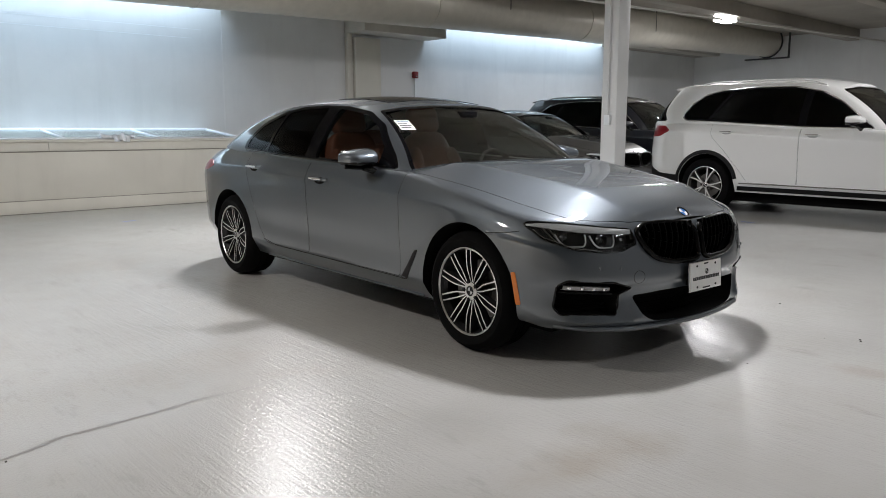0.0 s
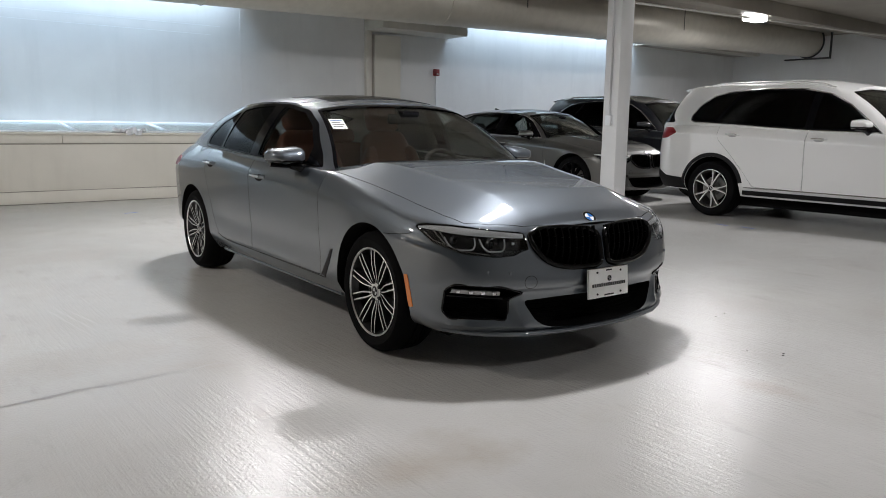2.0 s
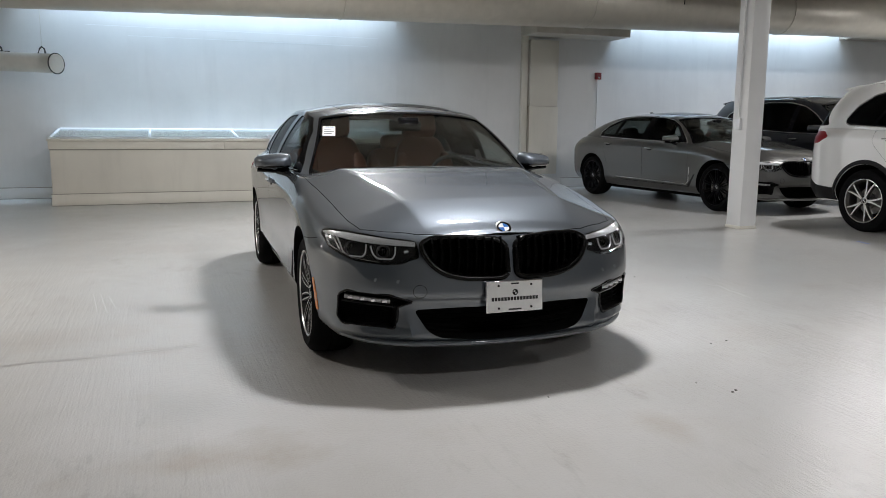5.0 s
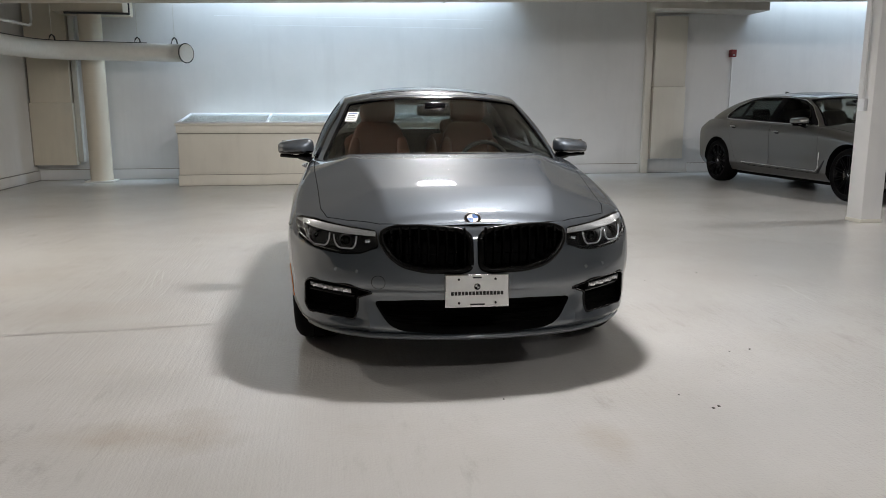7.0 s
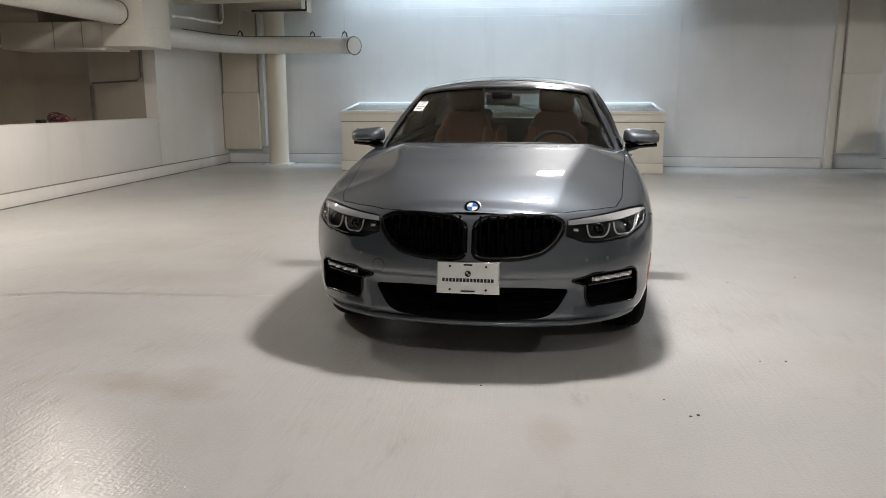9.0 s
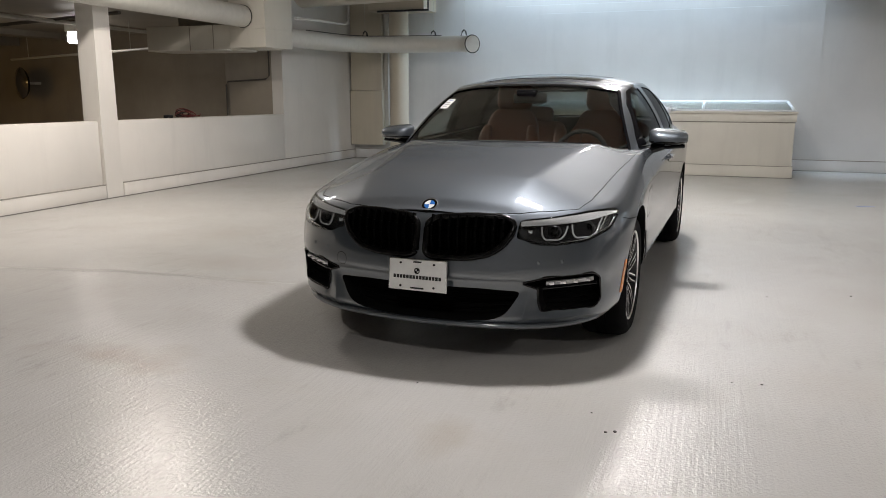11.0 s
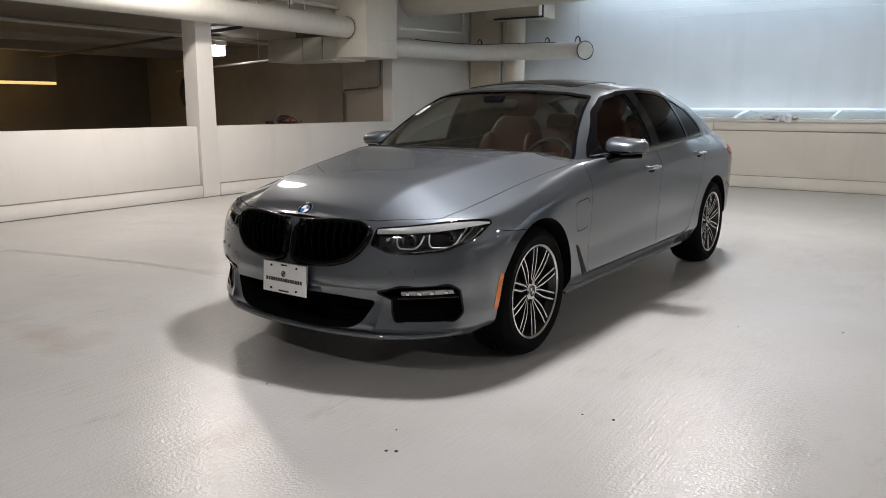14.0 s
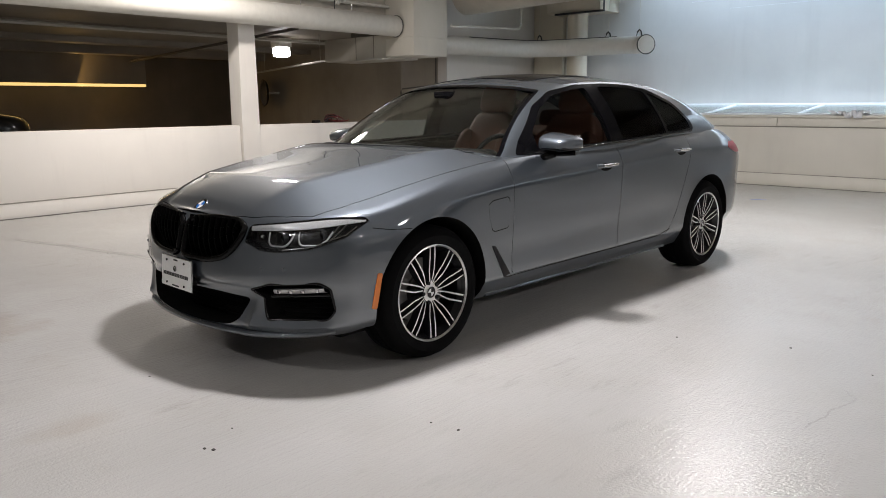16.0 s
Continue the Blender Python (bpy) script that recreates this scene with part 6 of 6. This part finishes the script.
for x, z in ((-4.3, 2.5),):
    single("ramp_pipe", cyl(B(), (x, YF, z), (x - 0.2, YW, z), 0.03, seg=10), PIPE, "thin white pipe below the ramp ceiling", "pipe")
rl = thing("ramp_lamp", "lit white lamp under the ramp ceiling", "lamp")
part("diffuser", box(B(), -5.02, -4.76, 9.82, 10.08, 2.22, 2.41, 0.03), LAMPGLOW, rl)
part("casing", box(B(), -5.04, -4.74, 9.80, 10.10, 2.41, 2.58, 0.01), LAMPCASE, rl)
conduit = B()
tube(conduit, [(-2.60, 11.045, 0.2), (-2.60, 11.045, 1.50), (-2.56, 11.045, 1.56), (-1.76, 11.045, 1.60), (-1.68, 11.045, 1.66), (-1.68, 11.045, 2.6)], 0.014, 8)
single("wall_conduit", conduit, DARKJOINT, "thin painted conduit on the ramp wall", "conduit")
single("sprinkler_branch", cyl(B(), (-3.0, 8.92, 2.58), (-10.9, 9.57, 2.33), 0.028, seg=10), DARKJOINT, "thin dark sprinkler pipe under the ramp ceiling", "pipe")
bm = cyl(B(), (-9.0, 12.15, 2.09), (-3.05, 9.82, 2.10), 0.022, seg=10)
for t in (0.15, 0.85):
    x, y, z = -9.0 + 5.95 * t, 12.15 - 2.33 * t, 2.09 + 0.01 * t
    cyl(bm, (x, y, z), (x, y, 2.63), 0.006, seg=6)
single("ramp_conduit", bm, PIPE, "thin white conduit hanging under the ramp ceiling", "conduit")
round_mirror = thing("convex_mirror", "round convex traffic mirror on an arm on the ramp wall", "mirror", pose(-9.0, 12.35, 1.58, 0, 0, 160))
bm = B()
rings = []
for k in range(6):
    a = k / 5
    rings.append([bm.verts.new((0.34 * a * math.cos(2 * math.pi * i / 32), 0.09 * (1 - a * a), 0.34 * a * math.sin(2 * math.pi * i / 32))) for i in range(32)])
for p, q in zip(rings[1:], rings[2:]):
    for i in range(32):
        bm.faces.new((p[i], p[(i + 1) % 32], q[(i + 1) % 32], q[i]))
bm.faces.new(rings[1])
bmesh.ops.remove_doubles(bm, verts=bm.verts, dist=0.0005)
part("mirror_face", bm, CHROME, round_mirror, smooth=60)
part("mirror_hood", cyl(B(), (0, -0.06, 0), (0, 0.0, 0), 0.30, 0.35, 32), BLACKMATT, round_mirror, "black mirror housing")
part("mirror_arm", tube(B(), [(0, -0.05, 0), (0, -0.14, 0), (-0.06, -0.40, 0.0)], 0.03, 8), PIPE, round_mirror, "white mirror arm")

tagged(copy_thing(dark_suv, pose(-8.4, 5.35, 0, 0, 0, 175)), "black sport utility car parked on the dim ramp")
strip = thing("strip_lamp", "dim amber strip lamp under the far ramp ceiling", "lamp")
part("diffuser", box(B(), -10.62, -10.5, 6.3, 9.9, 1.735, 1.80, 0.01), AMBERGLOW, strip)
part("casing", box(B(), -10.66, -10.46, 6.3, 9.9, 1.80, 2.62, 0.01), DIM, strip)

# ---- overhead duct ----
duct = thing("round_duct", "large round galvanised air duct below the ceiling", "duct")
DX = [(-1.0, 5.8), (5.8, 10.2), (10.2, 14.6), (14.6, 23.6)]


def dz(x):
    return 3.47 + 0.022 * (x - 10)


for x0, x1 in DX:
    part("duct_section", cyl(B(), (x0, 11.1, dz(x0)), (x1, 11.1, dz(x1)), 0.42, seg=40, caps=True), DUCT, duct)
    part("duct_seam", tube(B(), [(x1, 11.1 + 0.424 * math.cos(a), dz(x1) + 0.424 * math.sin(a)) for a in [2 * math.pi * k / 40 for k in range(40)]], 0.010, 6, True), DUCT, duct)
part("end_flange", tube(B(), [(23.6, 11.1 + 0.43 * math.cos(a), dz(23.6) + 0.43 * math.sin(a)) for a in [2 * math.pi * k / 40 for k in range(40)]], 0.03, 8, True), DARK, duct, "dark end flange")
part("end_collar", box(B(), 23.50, 23.66, 10.45, 11.75, dz(23.6) - 0.50, dz(23.6) - 0.46, 0.004), DARK, duct, "dark steel collar")
part("end_collar", box(B(), 23.62, 23.66, 10.45, 10.50, dz(23.6) - 0.46, dz(23.6) + 0.40, 0.004), DARK, duct, "dark steel collar")
for x in (7.2, 8.4, 12.0, 17.0):
    part("duct_strap", cyl(B(), (x, 10.67, 3.50), (x, 10.67, ZC), 0.010, seg=6), DARK, duct)

# ---- ceiling lamps ----
first = None
for x, y, z, watts, tone in LAMPS:
    m = pose(x, y, z)
    if first is None:
        first = thing("ceiling_lamp", "lit white ceiling lamp on a short stem", "lamp", m, "ceiling lamps")
        part("diffuser", box(B(), -0.25, 0.25, -0.16, 0.16, 0.0, 0.13, 0.03), LAMPGLOW, first)
        part("casing", box(B(), -0.29, 0.29, -0.20, 0.20, 0.13, 0.19, 0.012), LAMPCASE, first)
        part("stem", cyl(B(), (0, 0, 0.19), (0, 0, 0.75), 0.02, seg=10), LAMPCASE, first)
    else:
        copy_thing(first, m)
single("ceiling_pipe", cyl(B(), (12.0, 9.6, 3.62), (XR, 8.2, 3.62), 0.025, seg=8), PIPE, "thin pipe under the ceiling", "pipe")

# ---- floor marks ----
CRACK = plain("crack_dirt", (0.31, 0.30, 0.285), 0.36, grain=0.25, scale=60)
TAPE = plain("blue_tape", (0.10, 0.16, 0.42), 0.6)
GRIT = plain("dark_grit", (0.05, 0.045, 0.04), 0.8)


def floor_line(name, pts, half, material, label, jitter=0.008, seed=1):
    bm = B()
    run = along([(x, y, 0) for x, y in pts], 0.02)
    rows = []
    for i, p in enumerate(run):
        n1 = noise.noise(Vector((p[0] * 6, p[1] * 6, seed))) * jitter + noise.noise(Vector((p[0] * 30, p[1] * 30, seed))) * jitter * 0.4
        w = half * (0.5 + 0.9 * abs(noise.noise(Vector((p[0] * 9, p[1] * 9, seed + 4)))))
        a, b = Vector(run[max(0, i - 1)]), Vector(run[min(len(run) - 1, i + 1)])
        q = (b - a).normalized().cross(Vector((0, 0, 1)))
        rows.append((bm.verts.new(Vector(p) + q * (n1 + w) + Vector((0, 0, 0.0008))), bm.verts.new(Vector(p) + q * (n1 - w) + Vector((0, 0, 0.0008)))))
    for a, b in zip(rows, rows[1:]):
        bm.faces.new((a[0], a[1], b[1], b[0]))
    return structure(name, bm, material, label, "floor mark")


floor_line("floor_crack", [(0.2, 3.05), (0.9, 3.22), (1.49, 3.33), (1.7, 3.40), (2.04, 3.42), (2.33, 3.45)], 0.016, CRACK, "dirty hairline crack in the floor coating", 0.012, 1)
floor_line("floor_crack", [(2.33, 3.45), (2.58, 3.44), (2.87, 3.46), (3.2, 3.50)], 0.010, CRACK, "thin crack in the floor coating", 0.01, 2)
floor_line("floor_crack", [(6.87, 3.53), (7.01, 3.56), (7.15, 3.60)], 0.004, CRACK, "thin crack in the floor coating", 0.01, 3)
floor_line("floor_crack", [(7.22, 3.45), (7.25, 3.70), (7.29, 3.92), (7.22, 4.0)], 0.007, CRACK, "dirty crack in the floor coating", 0.03, 4)
for k in range(3):
    floor_line("tyre_mark", [(2.48 + 0.05 * k, 5.18), (2.56 + 0.05 * k, 4.45 + 0.1 * k)], 0.003, CRACK, "faint dark tyre scuff on the floor", 0.004, 6 + k)
for k in range(4):
    floor_line("tyre_mark", [(6.20 + 0.05 * k, 8.95), (6.33 + 0.05 * k, 9.5)], 0.004, CRACK, "faint dark tyre scuff on the floor", 0.006, 12 + k)
for x, y, a in ((4.50, 10.56, 20), (10.57, 5.34, 75), (10.58, 4.98, 80), (7.7, 9.21, 5)):
    ob = single("tape_scrap", box(B(), -0.10, 0.10, -0.018, 0.018, 0.0, 0.0015), TAPE, "strip of blue tape stuck to the floor", "tape", "tape scraps")
    ob.matrix_world = pose(x, y, 0, 0, 0, a)
for k, (x, y, r) in enumerate(((4.69, 2.04, 0.008), (5.58, 1.80, 0.011), (5.615, 1.815, 0.012), (6.19, 2.55, 0.010), (5.50, 1.97, 0.007), (1.10, 6.48, 0.006), (1.49, 3.30, 0.009), (1.44, 3.26, 0.006), (6.31, 4.24, 0.009), (6.84, 4.45, 0.011), (7.26, 4.28, 0.008), (6.06, 2.53, 0.008))):
    r *= 0.6
    bm = B()
    bmesh.ops.create_icosphere(bm, subdivisions=2, radius=r)
    for v in bm.verts:
        v.co *= 1 + 0.5 * noise.noise(v.co / r * 0.8 + Vector((k * 3, 0, 0)))
        v.co.z = max(v.co.z * 0.5, -0.2 * r)
    ob = single("debris", bm, GRIT, "small dark crumb lying on the floor", "debris", "floor crumbs")
    ob.matrix_world = pose(x, y, 0.2 * r)
